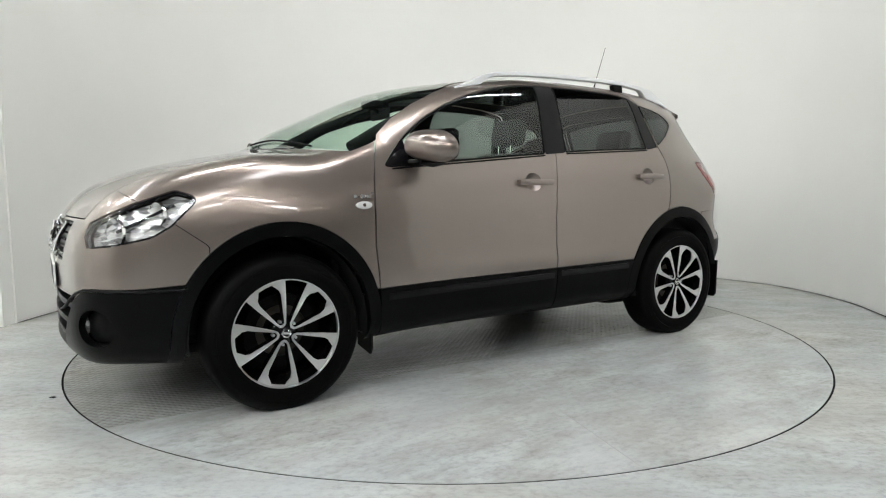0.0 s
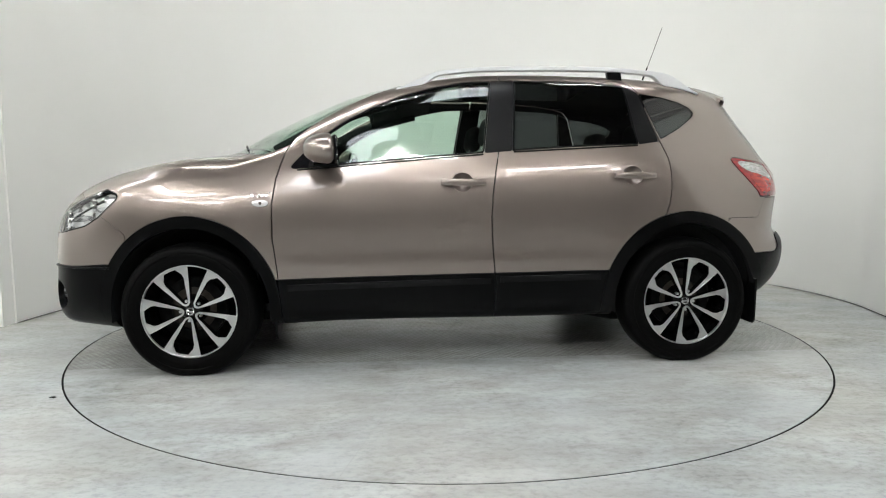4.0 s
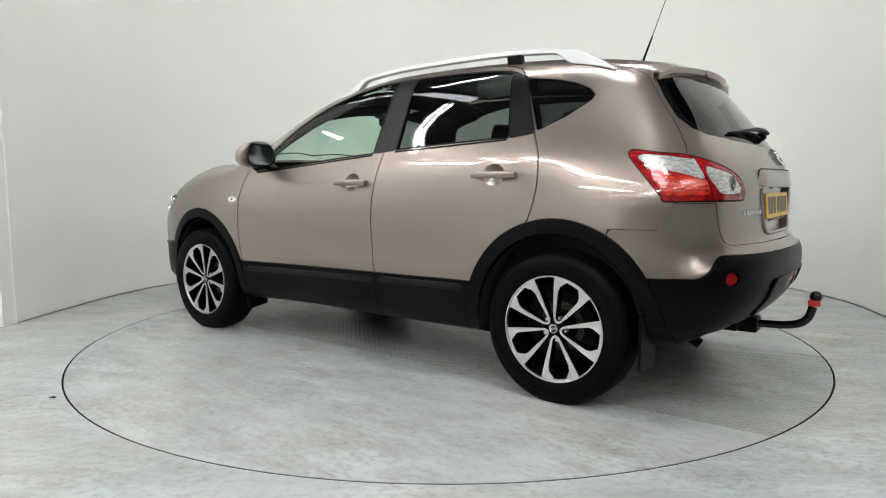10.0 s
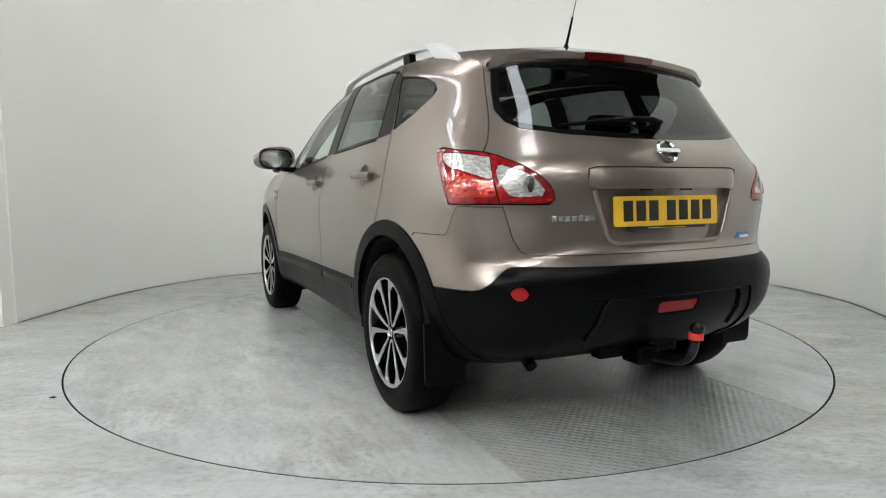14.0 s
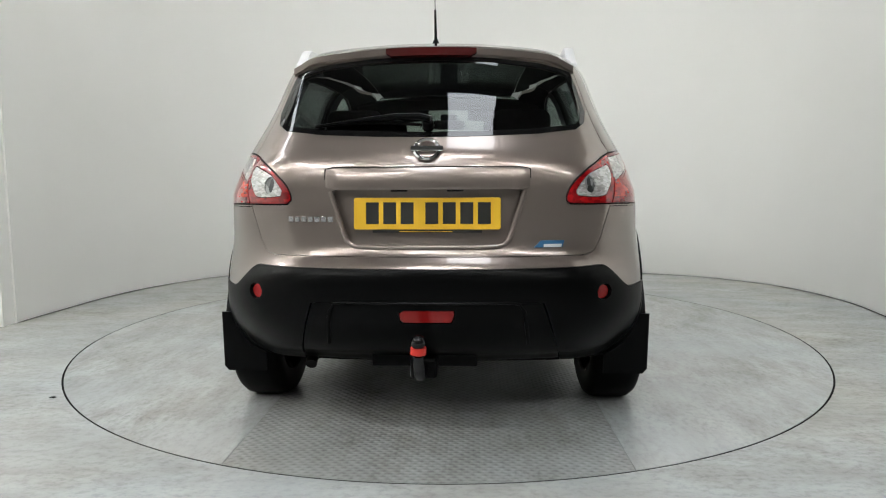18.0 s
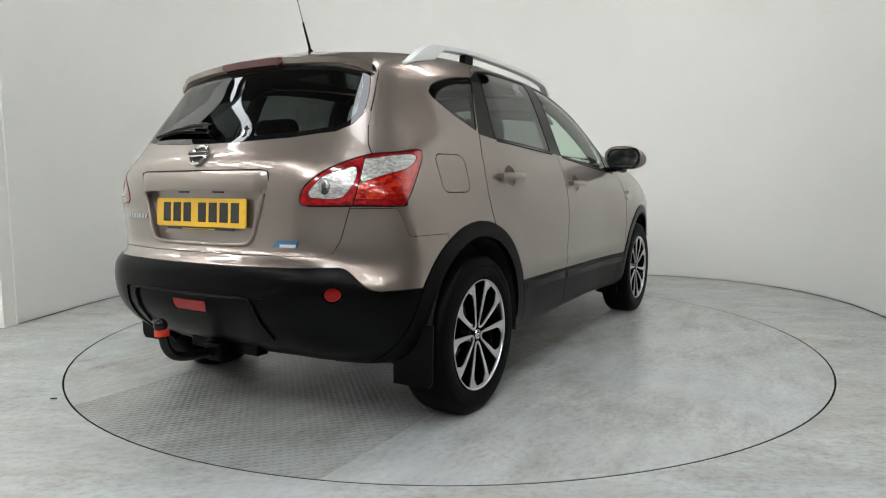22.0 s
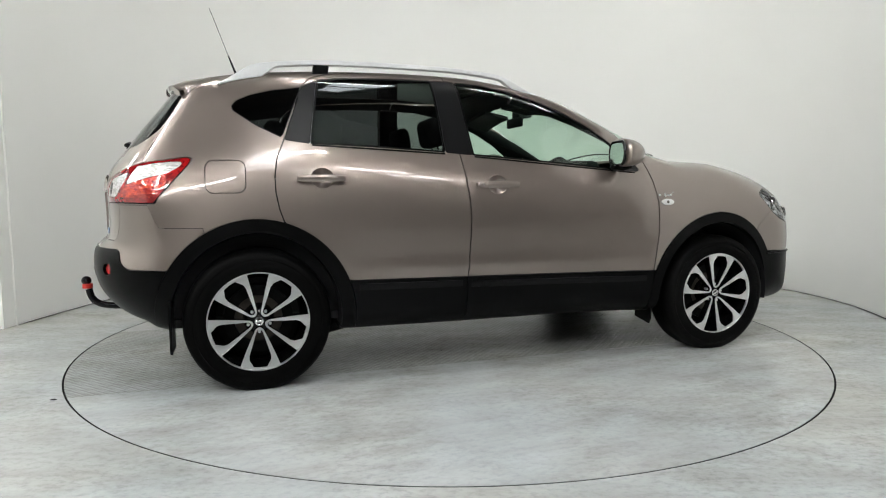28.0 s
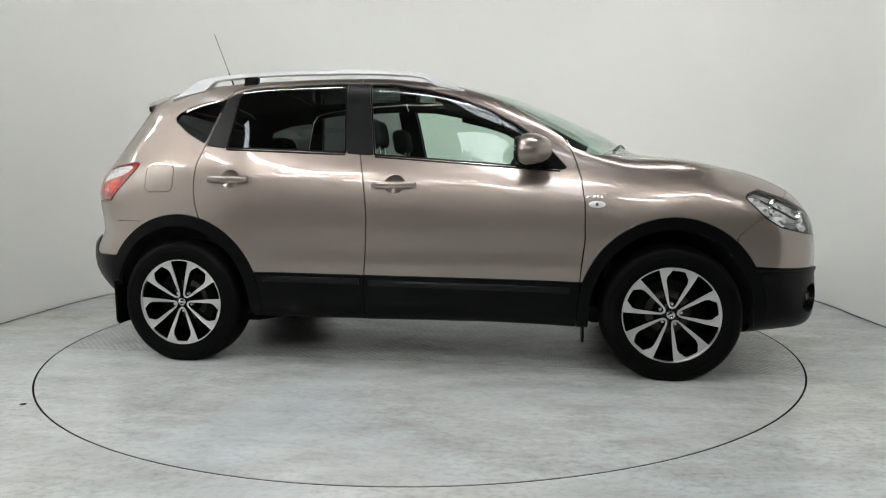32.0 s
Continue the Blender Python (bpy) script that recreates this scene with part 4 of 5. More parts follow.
wheel.matrix_basis = pose(WHEEL_X, 0.808, WHEEL_Z, 0, -12, 0)
for x, y, a, b in ((-WHEEL_X, 0.782, 0, 11), (WHEEL_X, -0.808, 180, 28), (-WHEEL_X, -0.782, 180, 0)):
    copy_thing(wheel, pose(x, y, WHEEL_Z, 0, 0, a) @ pose(0, 0, 0, 0, b, 0))
for x in (WHEEL_X, -WHEEL_X):
    for s in (1, -1):
        bm = bmesh.new()
        prev = None
        for k in range(25):
            a = radians(-8 + 196 * k / 24)
            c, d = x + 0.398 * math.cos(a), WHEEL_Z + 0.42 * math.sin(a)
            cur = [bm.verts.new((c, s * 0.87, d)), bm.verts.new((c, s * 0.5, d)), bm.verts.new((x + 0.05 * math.cos(a), s * 0.5, WHEEL_Z + 0.05 * math.sin(a)))]
            if prev:
                bm.faces.new((prev[0], cur[0], cur[1], prev[1]))
                bm.faces.new((prev[1], cur[1], cur[2], prev[2]))
            prev = cur
        part("arch_liner", bm, TRIM, car, "black wheel arch liner", True)


# ---- what is fixed on the body ----
def spot(p, d):
    """The place and normal where a line from p along d meets the body."""
    p, d = np.array(p, float), np.array(d, float) / np.linalg.norm(d)
    for _ in range(60):
        c = float(form(*p.reshape(3, 1))[0])
        if abs(c) < 2e-4:
            break
        p = p + d * c * 0.8
    g, _ = gradient(p.reshape(1, 3))
    return Vector(p), Vector(g[0]).normalized()


def on_body(p, d, lift=0.0):
    """A frame on the body: z out of it, x level, y up along it."""
    q, n = spot(p, d)
    x = Vector((0, 0, 1)).cross(n).normalized()
    y = n.cross(x)
    return Matrix.Translation(q + n * lift) @ Matrix((x, y, n)).transposed().to_4x4()


def flank_bar(name, x0, x1, z0, z1, out, thick, mat, parent, s, label="", bevel=0.004, slope=0.0, n=14):
    """A bar that follows the flank between two places, with a chamfered face."""
    bm = bmesh.new()
    rows = []
    for i in range(n + 1):
        x = x0 + (x1 - x0) * i / n
        w = float(half_width(np.array([x]), np.array([(z0 + z1) / 2]))[0]) + out
        e = min(1.0, 4 * min(i, n - i) / n + 0.25)
        c = (z0 + z1) / 2 + slope * (x - x0)
        h = (z1 - z0) / 2
        prof = [(w - 0.02, c - h), (w + thick * e * 0.7, c - h + bevel), (w + thick * e, c), (w + thick * e * 0.55, c + h - bevel), (w - 0.02, c + h)]
        rows.append([bm.verts.new((x, s * a, b)) for a, b in prof])
    for a, b in zip(rows, rows[1:]):
        for k in range(4):
            bm.faces.new((a[k], b[k], b[k + 1], a[k + 1]))
    bm.faces.new(rows[0]), bm.faces.new(rows[-1][::-1])
    return part(name, bm, mat, parent, label, True)


def child(name, parent_name, s):
    return next(o for o in car.children if o.name.split(".")[0] == parent_name and s * sum(v.co.y for v in o.data.vertices) > 0)


def handle(x0, x1, z, s, door):
    bm = bmesh.new()
    n = 12
    rows = []
    for i in range(n + 1):
        x = x0 + (x1 - x0) * i / n
        w = float(half_width(np.array([x]), np.array([z]))[0])
        e = math.sin(math.pi * (0.08 + 0.84 * i / n)) ** 0.5
        c = w + 0.012 + 0.024 * e
        h = 0.0175 - 0.003 * abs(2 * i / n - 1) ** 3
        rows.append([bm.verts.new((x, s * (c + 0.008 * math.cos(k * math.tau / 10)), z + h * math.sin(k * math.tau / 10))) for k in range(10)])
    for a, b in zip(rows, rows[1:]):
        for k in range(10):
            bm.faces.new((a[k], b[k], b[(k + 1) % 10], a[(k + 1) % 10]))
    bm.faces.new(rows[0]), bm.faces.new(rows[-1][::-1])
    h = part("door_handle", bm, PAINT, door, "taupe door handle", True)
    for x in (x0 + 0.012, x1 - 0.012):
        w = float(half_width(np.array([x]), np.array([z]))[0])
        part("handle_foot", box(x - 0.012, s * (w - 0.004), z - 0.012, x + 0.012, s * (w + 0.025), z + 0.012, 0.003), PAINT, h)
    return h


for s in (1, -1):
    fd, rd = child("front_door", "front_door", s), child("rear_door", "rear_door", s)
    h = handle(-0.205, 0.028, 0.985, s, fd)
    handle(-1.12, -0.893, 1.018, s, rd)
    if s < 0:
        w = float(half_width(np.array([-0.175]), np.array([0.985]))[0])
        part("key_barrel", lathe([(0.0, -(w + 0.0375)), (0.006, -(w + 0.037)), (0.007, -(w + 0.02))], "y", 14, shift=(-0.175, 0, 0.985)), CHROME, h, "chrome key barrel")
    flank_bar("rub_strip", -0.235, 0.82, 0.445, 0.484, 0.006, 0.012, STRIP_BLACK, car, s, "black rubbing strip on the door", 0.004, -0.016)
    flank_bar("rub_strip", -0.83, -0.285, 0.458, 0.498, 0.006, 0.012, STRIP_BLACK, car, s, "black rubbing strip on the door", 0.004, -0.012)
    # window seals along the belt
    for a, b in (((0.765, 1.05), (-0.2, 1.131)), ((-0.362, 1.144), (-1.04, 1.179))):
        pts = []
        for k in range(9):
            x, z = a[0] + (b[0] - a[0]) * k / 8, a[1] + (b[1] - a[1]) * k / 8
            pts.append((x, s * (float(half_width(np.array([x]), np.array([z]))[0]) + 0.001), z))
        part("window_seal", tube(pts, 0.0045, 6), PLASTIC, fd if a[0] > 0 else rd, "black window seal")
    # door mirror
    m = new("door_mirror")
    m.parent = fd
    bm = bmesh.new()
    bmesh.ops.create_uvsphere(bm, u_segments=28, v_segments=18, radius=1)
    for v in bm.verts:
        p = v.co.copy()
        q = Vector([math.copysign(abs(c) ** 0.76, c) for c in p])
        x = q.x * 0.112 if q.x > 0 else q.x * 0.034
        taper = 1 - 0.12 * max(q.x, 0)
        tall = (0.084 if q.z > 0 else 0.070) * (1 - 0.20 * max(q.y, 0) ** 2)
        v.co = (0.606 + x - 0.030 * q.y * taper, s * (0.975 + q.y * 0.146 * taper), 1.148 + q.z * tall * taper - 0.012 * q.y)
    part("mirror_shell", bm, PAINT, m, "taupe mirror housing", True)
    bm = bmesh.new()
    prism([(0.9 * a, 0.9 * b) for a, b in rounded(0.225, 0.128, 0.055)], 0.006, bm=bm)
    bmesh.ops.transform(bm, matrix=Matrix.Translation((0.573, s * 0.972, 1.149)) @ Matrix.Rotation(radians(s * 12), 4, "Z") @ Matrix(((0, 0, -1, 0), (1, 0, 0, 0), (0, 1, 0, 0), (0, 0, 0, 1))), verts=bm.verts[:])
    part("mirror_glass", bm, CHROME, m, "mirror glass")
    part("mirror_rim", tube([(0.570 - 0.21 * a, s * (0.972 + a * 0.97), 1.149 + b * 0.96) for a, b in rounded(0.225, 0.128, 0.055)], 0.008, 8, closed=True), GLOSS, m, "black mirror rim", True)
    part("mirror_arm", tube([(0.66, s * 0.80, 1.075), (0.63, s * 0.87, 1.078), (0.61, s * 0.93, 1.088)], [0.026, 0.026, 0.03], 10, flat=0.8), PLASTIC, m, "black mirror arm", True)
    part("mirror_base", tube([(0.665, s * 0.945, 1.078), (0.61, s * 0.96, 1.072), (0.55, s * 0.96, 1.078)], [0.018, 0.03, 0.018], 10, flat=0.6), PLASTIC, m, "", True)
    # side lamp and plain badge bars on the wing
    b = on_body((0.945, s * 1.2, 0.882), (0, -s, 0))
    bm = prism([(0.041 * math.cos(k * math.tau / 24), 0.0185 * math.sin(k * math.tau / 24)) for k in range(24)], 0.007, b, 0.003)
    lamp = part("side_lamp", bm, WHITELENS, car, "oval clear side repeater lamp", True)
    part("bulb", prism([(0.008 * math.cos(k * math.tau / 12), 0.008 * math.sin(k * math.tau / 12)) for k in range(12)], 0.0085, b), DISCIRON, lamp, "amber grey bulb")
    for k, (w, hh) in enumerate(((0.012, 0.013), (0.006, 0.004), (0.011, 0.018), (0.012, 0.013), (0.012, 0.013), (0.007, 0.007))):
        b = on_body((0.898 + s * 0 + 0.0175 * (k if s < 0 else 5 - k), s * 1.2, 0.921 + (0.014 if k == 5 else 0)), (0, -s, 0))
        part("badge_bar", prism([(-w / 2, -hh / 2), (w / 2, -hh / 2), (w / 2, hh / 2), (-w / 2, hh / 2)], 0.004, b), BADGE, car, "small chrome badge bar")
    # roof rail with its feet and post
    yy = lambda x: 0.622 - 0.03 * smooth(-0.9, -1.5, x) - 0.03 * smooth(-0.1, 0.25, x)
    xs = np.concatenate([np.linspace(-1.47, -1.12, 16), np.linspace(-1.0, -0.15, 10), np.linspace(-0.1, 0.25, 16)])
    roof = np.array([spot((x, s * float(yy(x)), 1.9), (0, 0, -1))[0].z for x in xs])
    high = 0.058 * smooth(-1.47, -1.27, xs) * smooth(0.25, -0.02, xs)
    low = -0.012 + (high - 0.012) * smooth(-1.27, -1.18, xs) * smooth(0.12, 0.03, xs)
    top = np.stack([xs, roof + high + 0.002], 1)
    under = np.stack([xs, roof + low], 1)[::-1]
    bm = bmesh.new()
    loop = [tuple(p) for p in top] + [tuple(p) for p in under]
    sides = []
    for off, shrink in ((-0.02, 0.003), (-0.014, 0), (0.012, 0), (0.02, 0.004)):
        sides.append([bm.verts.new((x, s * (yy(x) + off), z - (shrink if i < len(top) else -shrink))) for i, (x, z) in enumerate(loop)])
    for a, b in zip(sides, sides[1:]):
        for k in range(len(loop)):
            bm.faces.new((a[k], a[(k + 1) % len(loop)], b[(k + 1) % len(loop)], b[k]))
    for ring_ in (sides[0], sides[-1][::-1]):
        n, i = len(top), len(loop) - len(top)
        lo = ring_ if ring_ is sides[0] else ring_[::-1]
        a, b = lo[:n], lo[n:][::-1]
        ia, ib = 0, 0
        while ia < len(a) - 1 or ib < len(b) - 1:
            if ib >= len(b) - 1 or (ia < len(a) - 1 and a[ia + 1].co.x <= b[ib + 1].co.x):
                bm.faces.new((a[ia], a[ia + 1], b[ib]))
                ia += 1
            else:
                bm.faces.new((a[ia], b[ib + 1], b[ib]))
                ib += 1
    rail = part("roof_rail", bm, SATIN, car, "satin silver roof rail", True)
    bm = box(-1.005, s * 0.622 - 0.017, 1.53, -0.925, s * 0.622 + 0.017, 1.594, 0.004)
    for v in bm.verts:
        v.co.x += 0.03 * (1.594 - v.co.z) / 0.06 * -0.3
    part("rail_post", bm, PLASTIC, rail, "black rail post")
    # mud flaps
    bm = prism([(0.70, 0.2), (0.86, 0.2), (0.878, 0.22), (0.882, 0.45), (0.70, 0.45)], 0.012, Matrix(((0, 0, 1, -1.715), (s, 0, 0, 0), (0, 1, 0, 0), (0, 0, 0, 1))), 0.004)
    part("mud_flap", bm, PLASTIC, car, "black rear mud flap")
    bm = prism([(0.71, 0.19), (0.845, 0.17), (0.862, 0.2), (0.868, 0.45), (0.71, 0.45)], 0.012, Matrix(((0, 0, 1, 0.885), (s, 0, 0, 0), (0, 1, 0, 0), (0, 0, 0, 1))), 0.004)
    part("mud_flap", bm, PLASTIC, car, "black front mud flap")
    # inside the head lamp
    lens = child("head_lamp", "head_lamp", s)
    for x, z, r in ((1.955, 0.795, 0.056), (1.80, 0.872, 0.046)):
        q, n = spot((x, s * 1.2, z), (0, -s, 0))
        q = q - n * 0.026
        m4 = look(q, q + Vector((1.0, s * 0.5, 0.02))) @ Matrix.Rotation(math.pi, 4, "X")
        bm = lathe([(0.012, -0.03), (r * 0.6, -0.02), (r * 0.9, -0.004), (r, 0.012), (r * 1.06, 0.014), (r * 1.06, 0.0)], "z", 28)
        bmesh.ops.transform(bm, matrix=m4, verts=bm.verts[:])
        bowl = part("reflector_bowl", bm, FOIL, lens, "chrome lamp bowl", True)
        bm = bmesh.new()
        bmesh.ops.create_uvsphere(bm, u_segments=14, v_segments=8, radius=r * 0.3)
        bmesh.ops.transform(bm, matrix=m4 @ Matrix.Translation((0, 0, -0.008)), verts=bm.verts[:])
        part("lamp_bulb", bm, WHITELENS, bowl, "", True)
    fin = []
    for k in range(7):
        q, n = spot((1.74 + 0.035 * k, s * 1.2, 0.905 - 0.018 * k), (0, -s, 0))
        fin.append(q - n * 0.016)
    part("lamp_divider", tube(fin, 0.006, 8), GLOSS, lens, "dark divider in the lamp", True)
    # fog lamp
    b = on_body((2.4, s * 0.69, 0.405), (-1, -s * 0.35, 0), -0.03)
    part("fog_lamp", lathe([(0.0, 0.012), (0.03, 0.008), (0.042, 0.0), (0.044, -0.01)], "z", 24), BOWLGREY, car, "dark clear fog lamp", True).matrix_basis = b

# antenna
a = part("antenna", lathe([(0.018, 1.588), (0.017, 1.6), (0.009, 1.618), (0.006, 1.622)], "z", 14, shift=(-1.37, 0, 0)), PLASTIC, car, "black roof antenna", True)
part("mast_foot", tube([(-1.37, 0, 1.61), (-1.417, 0, 1.735)], [0.007, 0.0045], 8), PLASTIC, a)
part("mast", tube([(-1.417, 0, 1.735), (-1.512, 0, 1.995)], 0.0018, 6), PLASTIC, a, "thin whip")

# spoiler over the rear window, with the high brake lamp
bm = bmesh.new()
rows = []
for k in range(33):
    y = -0.568 + 1.136 * k / 32
    ay = abs(y)
    e = 1 - smooth(0.47, 0.575, np.float64(ay)) * 0.55
    tx = -1.715 - 0.03 * e + 0.27 * ay ** 2.2
    tz = 1.511 - 0.10 * ay ** 2 - 0.05 * (1 - e)
    root = spot((-1.5, y, 1.8), (0, 0, -1))[0].z
    mid = spot((-1.62, y, 1.8), (0, 0, -1))[0].z
    prof = [(-1.5, root + 0.0005), (-1.56, (root + mid) / 2 + 0.004), (-1.62, mid + 0.006 * e + 0.001), (tx + 0.02, tz + 0.004), (tx, tz - 0.003), (tx + 0.003, tz - 0.026), (tx + 0.02, tz - 0.034), (tx + 0.09, tz - 0.03)]
    rows.append([bm.verts.new((x, y, z)) for x, z in prof])
for a, b in zip(rows, rows[1:]):
    for k in range(len(a) - 1):
        bm.faces.new((a[k], b[k], b[k + 1], a[k + 1]))
spoiler = part("spoiler", bm, PAINT, tailgate, "taupe rear spoiler", True)
bm = bmesh.new()
rows = []
for k in range(17):
    y = -0.178 + 0.356 * k / 16
    tx = -1.747 + 0.27 * abs(y) ** 2.2
    tz = 1.509 - 0.1 * y * y
    e = 0.6 if k in (0, 16) else 1
    rows.append([bm.verts.new((tx - x, y, tz + z * e)) for x, z in ((-0.006, 0.003), (0.0025, -0.001), (0.003, -0.03), (-0.006, -0.036))])
for a, b in zip(rows, rows[1:]):
    for k in range(3):
        bm.faces.new((a[k], b[k], b[k + 1], a[k + 1]))
part("high_brake_lamp", bm, DEEPRED, spoiler, "dark red high brake lamp", True)

# rear wiper
w = part("rear_wiper", lathe([(0.0, 0.03), (0.018, 0.028), (0.022, 0.02), (0.022, -0.01)], "z", 18), PLASTIC, tailgate, "black rear wiper", True)
w.matrix_basis = on_body((-2.4, 0.0, 1.19), (1, 0, 0))
arm = []
for y, z, l in ((-0.012, 1.193, 0.03), (0.03, 1.203, 0.032), (0.12, 1.206, 0.030), (0.24, 1.2, 0.022), (0.405, 1.188, 0.012)):
    q, n = spot((-2.4, y, z), (1, 0, 0))
    arm.append(q + n * l)
ob = part("wiper_arm", tube(arm, [0.022, 0.021, 0.017, 0.011, 0.005], 8, flat=0.6), PLASTIC, None, "", True)
ob.parent, ob.matrix_parent_inverse = w, w.matrix_basis.inverted()
blade = []
for k in range(9):
    y = 0.02 + 0.40 * k / 8
    q, n = spot((-2.4, y, 1.186 + 0.012 * math.sin(math.pi * k / 8)), (1, 0, 0))
    blade.append(q + n * 0.008)
ob = part("wiper_blade", tube(blade, 0.006, 6), RUBBER, None)
ob.parent, ob.matrix_parent_inverse = w, w.matrix_basis.inverted()

# tailgate grip above the plate, emblem, plates, plain badge bars
bm = bmesh.new()
rows = []
for k in range(25):
    y = -0.365 + 0.73 * k / 24
    e = smooth(0.365, 0.335, np.float64(abs(y)))
    q = spot((-2.4, y, 1.02), (1, 0, 0))[0].x
    rows.append([bm.verts.new((q - x * (0.3 + 0.7 * e), y, 1.0 + z * (0.8 + 0.2 * e))) for x, z in ((-0.004, 0.036), (0.005, 0.034), (0.011, 0.022), (0.02, -0.03), (0.018, -0.041), (-0.03, -0.043))])
for a, b in zip(rows, rows[1:]):
    for k in range(5):
        bm.faces.new((a[k], b[k], b[k + 1], a[k + 1]))
edge = [(rows[k][0].co.x - 0.004, rows[k][0].co.y, rows[k][0].co.z + 0.002) for k in range(25)]
edge = [(edge[0][0] + 0.002, edge[0][1] - 0.004, 0.965)] + edge + [(edge[-1][0] + 0.002, edge[-1][1] + 0.004, 0.965)]
part("grip_joint", tube(edge, 0.0022, 6), GAP, tailgate, "dark joint round the grip")
part("tailgate_grip", bm, PAINT, tailgate, "taupe grip strip above the plate", True)
for y in (-0.1, 0.1):
    part("plate_lamp", box(-2.035, y - 0.03, 0.951, -2.012, y + 0.03, 0.957, 0.002), GLOSS, tailgate, "small plate lamp")
face = Matrix(((0, 0, -1, -2.036), (-1, 0, 0, 0), (0, 1, 0, 0.873), (0, 0, 0, 1)))
face = face @ Matrix.Rotation(radians(-4), 4, "X")
plate = part("number_plate", prism(rounded(0.522, 0.113, 0.008), 0.006, face, 0.0015), YELLOW, tailgate, "yellow rear number plate with plain black bars")
for k, x in enumerate((-0.195, -0.133, -0.071, 0.017, 0.079, 0.141, 0.203)):
    part("plate_bar", prism([(x - 0.023, -0.037), (x + 0.023, -0.037), (x + 0.023, 0.040), (x - 0.023, 0.040)], 0.0068, face), INK, plate, "black bar")
part("plate_strip", prism([(-0.195, -0.068), (0.195, -0.068), (0.195, -0.0585), (-0.195, -0.0585)], 0.005, face), INK, plate, "dark strip with an unreadable line")
for x0, x1 in ((-0.1, 0.09), (-0.05, 0.06)):
    part("strip_bar", prism([(x0, -0.0655), (x1, -0.0655), (x1, -0.0625), (x0, -0.0625)], 0.0055, face), YELLOW, plate, "small pale bar")
em = on_body((-2.4, 0.0, 1.096), (1, 0, 0), 0.002)
bm = lathe([(0.047, 0.0), (0.049, 0.008), (0.043, 0.013), (0.035, 0.009), (0.034, 0.0)], "z", 36)
emblem = part("emblem", bm, CHROME, tailgate, "plain chrome ring emblem", True)
emblem.matrix_basis = em
part("emblem_bar", box(-0.058, -0.011, 0.002, 0.058, 0.011, 0.014, 0.003), CHROME, emblem)
for k in range(7):
    y = 0.618 - 0.0265 * k
    b = on_body((-2.4, y, 0.8525), (1, -0.3, 0), 0.0)
    hh = 0.019
    part("badge_bar", prism([(-0.0095, -hh / 2), (0.0095, -hh / 2), (0.0095, hh / 2), (-0.0095, hh / 2)], 0.004, b, 0.001), BADGE, tailgate, "small chrome badge bar")
b = on_body((-2.4, -0.51, 0.763), (1, 0.2, 0))
badge = part("blue_badge", prism([(-0.055, -0.012), (0.05, -0.012), (0.058, 0.013), (-0.03, 0.013)], 0.004, b, 0.001), BLUE, tailgate, "small blue and silver badge")
part("badge_strip", prism([(-0.02, -0.011), (0.046, -0.011), (0.048, 0.0), (-0.02, 0.0)], 0.005, b), SATIN, badge)

# tow bar
tow = part("tow_bar", tube(spline([(-1.85, 0.02, 0.285), (-2.0, 0.02, 0.297), (-2.1, 0.02, 0.303), (-2.165, 0.02, 0.32), (-2.2, 0.02, 0.355), (-2.214, 0.02, 0.405)], 5).tolist(), 0.019, 12), GLOSS, car, "black swan-neck tow bar", True)
bm = bmesh.new()
bmesh.ops.create_uvsphere(bm, u_segments=20, v_segments=12, radius=0.026)
bmesh.ops.translate(bm, verts=bm.verts[:], vec=(-2.224, 0.02, 0.452))
part("tow_ball", bm, GLOSS, tow, "black capped tow ball", True)
part("red_ring", lathe([(0.02, 0.408), (0.027, 0.41), (0.027, 0.434), (0.02, 0.436)], "z", 20, shift=(-2.219, 0.02, 0)), RED, tow, "red ring")
part("tow_socket", box(-1.99, -0.03, 0.255, -1.88, 0.07, 0.33, 0.01), PLASTIC, tow, "black tow bar socket")
part("tow_bracket", box(-1.93, -0.18, 0.285, -1.87, 0.22, 0.335, 0.006), PLASTIC, tow)

# grille and front plate
for s in (1, -1):
    pts = [spot((2.5, s * y, z), (-1, 0, 0))[0] + Vector((0.006, 0, 0)) for y, z in ((0.05, 0.69), (0.14, 0.685), (0.22, 0.71), (0.3, 0.765), (0.37, 0.822))]
    part("grille_chrome", tube(pts, [0.014, 0.014, 0.013, 0.012, 0.01], 8, flat=0.7), CHROME, car, "chrome grille blade", True)
for z in (0.685, 0.715, 0.745, 0.775, 0.805):
    pts = [spot((2.5, -0.38 + 0.76 * k / 10, z), (-1, 0, 0))[0] - Vector((0.01, 0, 0)) for k in range(11)]
    part("grille_slat", tube(pts, 0.006, 6), GLOSS, car, "black grille slat")
q = on_body((2.5, 0, 0.755), (-1, 0, 0), 0.004)
e = part("front_emblem", lathe([(0.06, 0.0), (0.062, 0.01), (0.054, 0.015), (0.045, 0.01), (0.044, 0.0)], "z", 36), CHROME, car, "plain chrome ring emblem", True)
e.matrix_basis = q
part("emblem_bar", box(-0.072, -0.013, 0.004, 0.072, 0.013, 0.018, 0.003), CHROME, e)
face = Matrix(((0, 0, 1, 2.146), (1, 0, 0, 0), (0, 1, 0, 0.575), (0, 0, 0, 1)))
fp = part("front_plate", prism(rounded(0.522, 0.113, 0.008), 0.008, face, 0.0015), WHITEPLATE, car, "white front number plate with plain black bars")
for x in (-0.195, -0.133, -0.071, 0.017, 0.079, 0.141, 0.203):
    part("plate_bar", prism([(x - 0.023, -0.037), (x + 0.023, -0.037), (x + 0.023, 0.040), (x - 0.023, 0.040)], 0.0088, face), INK, fp, "black bar")

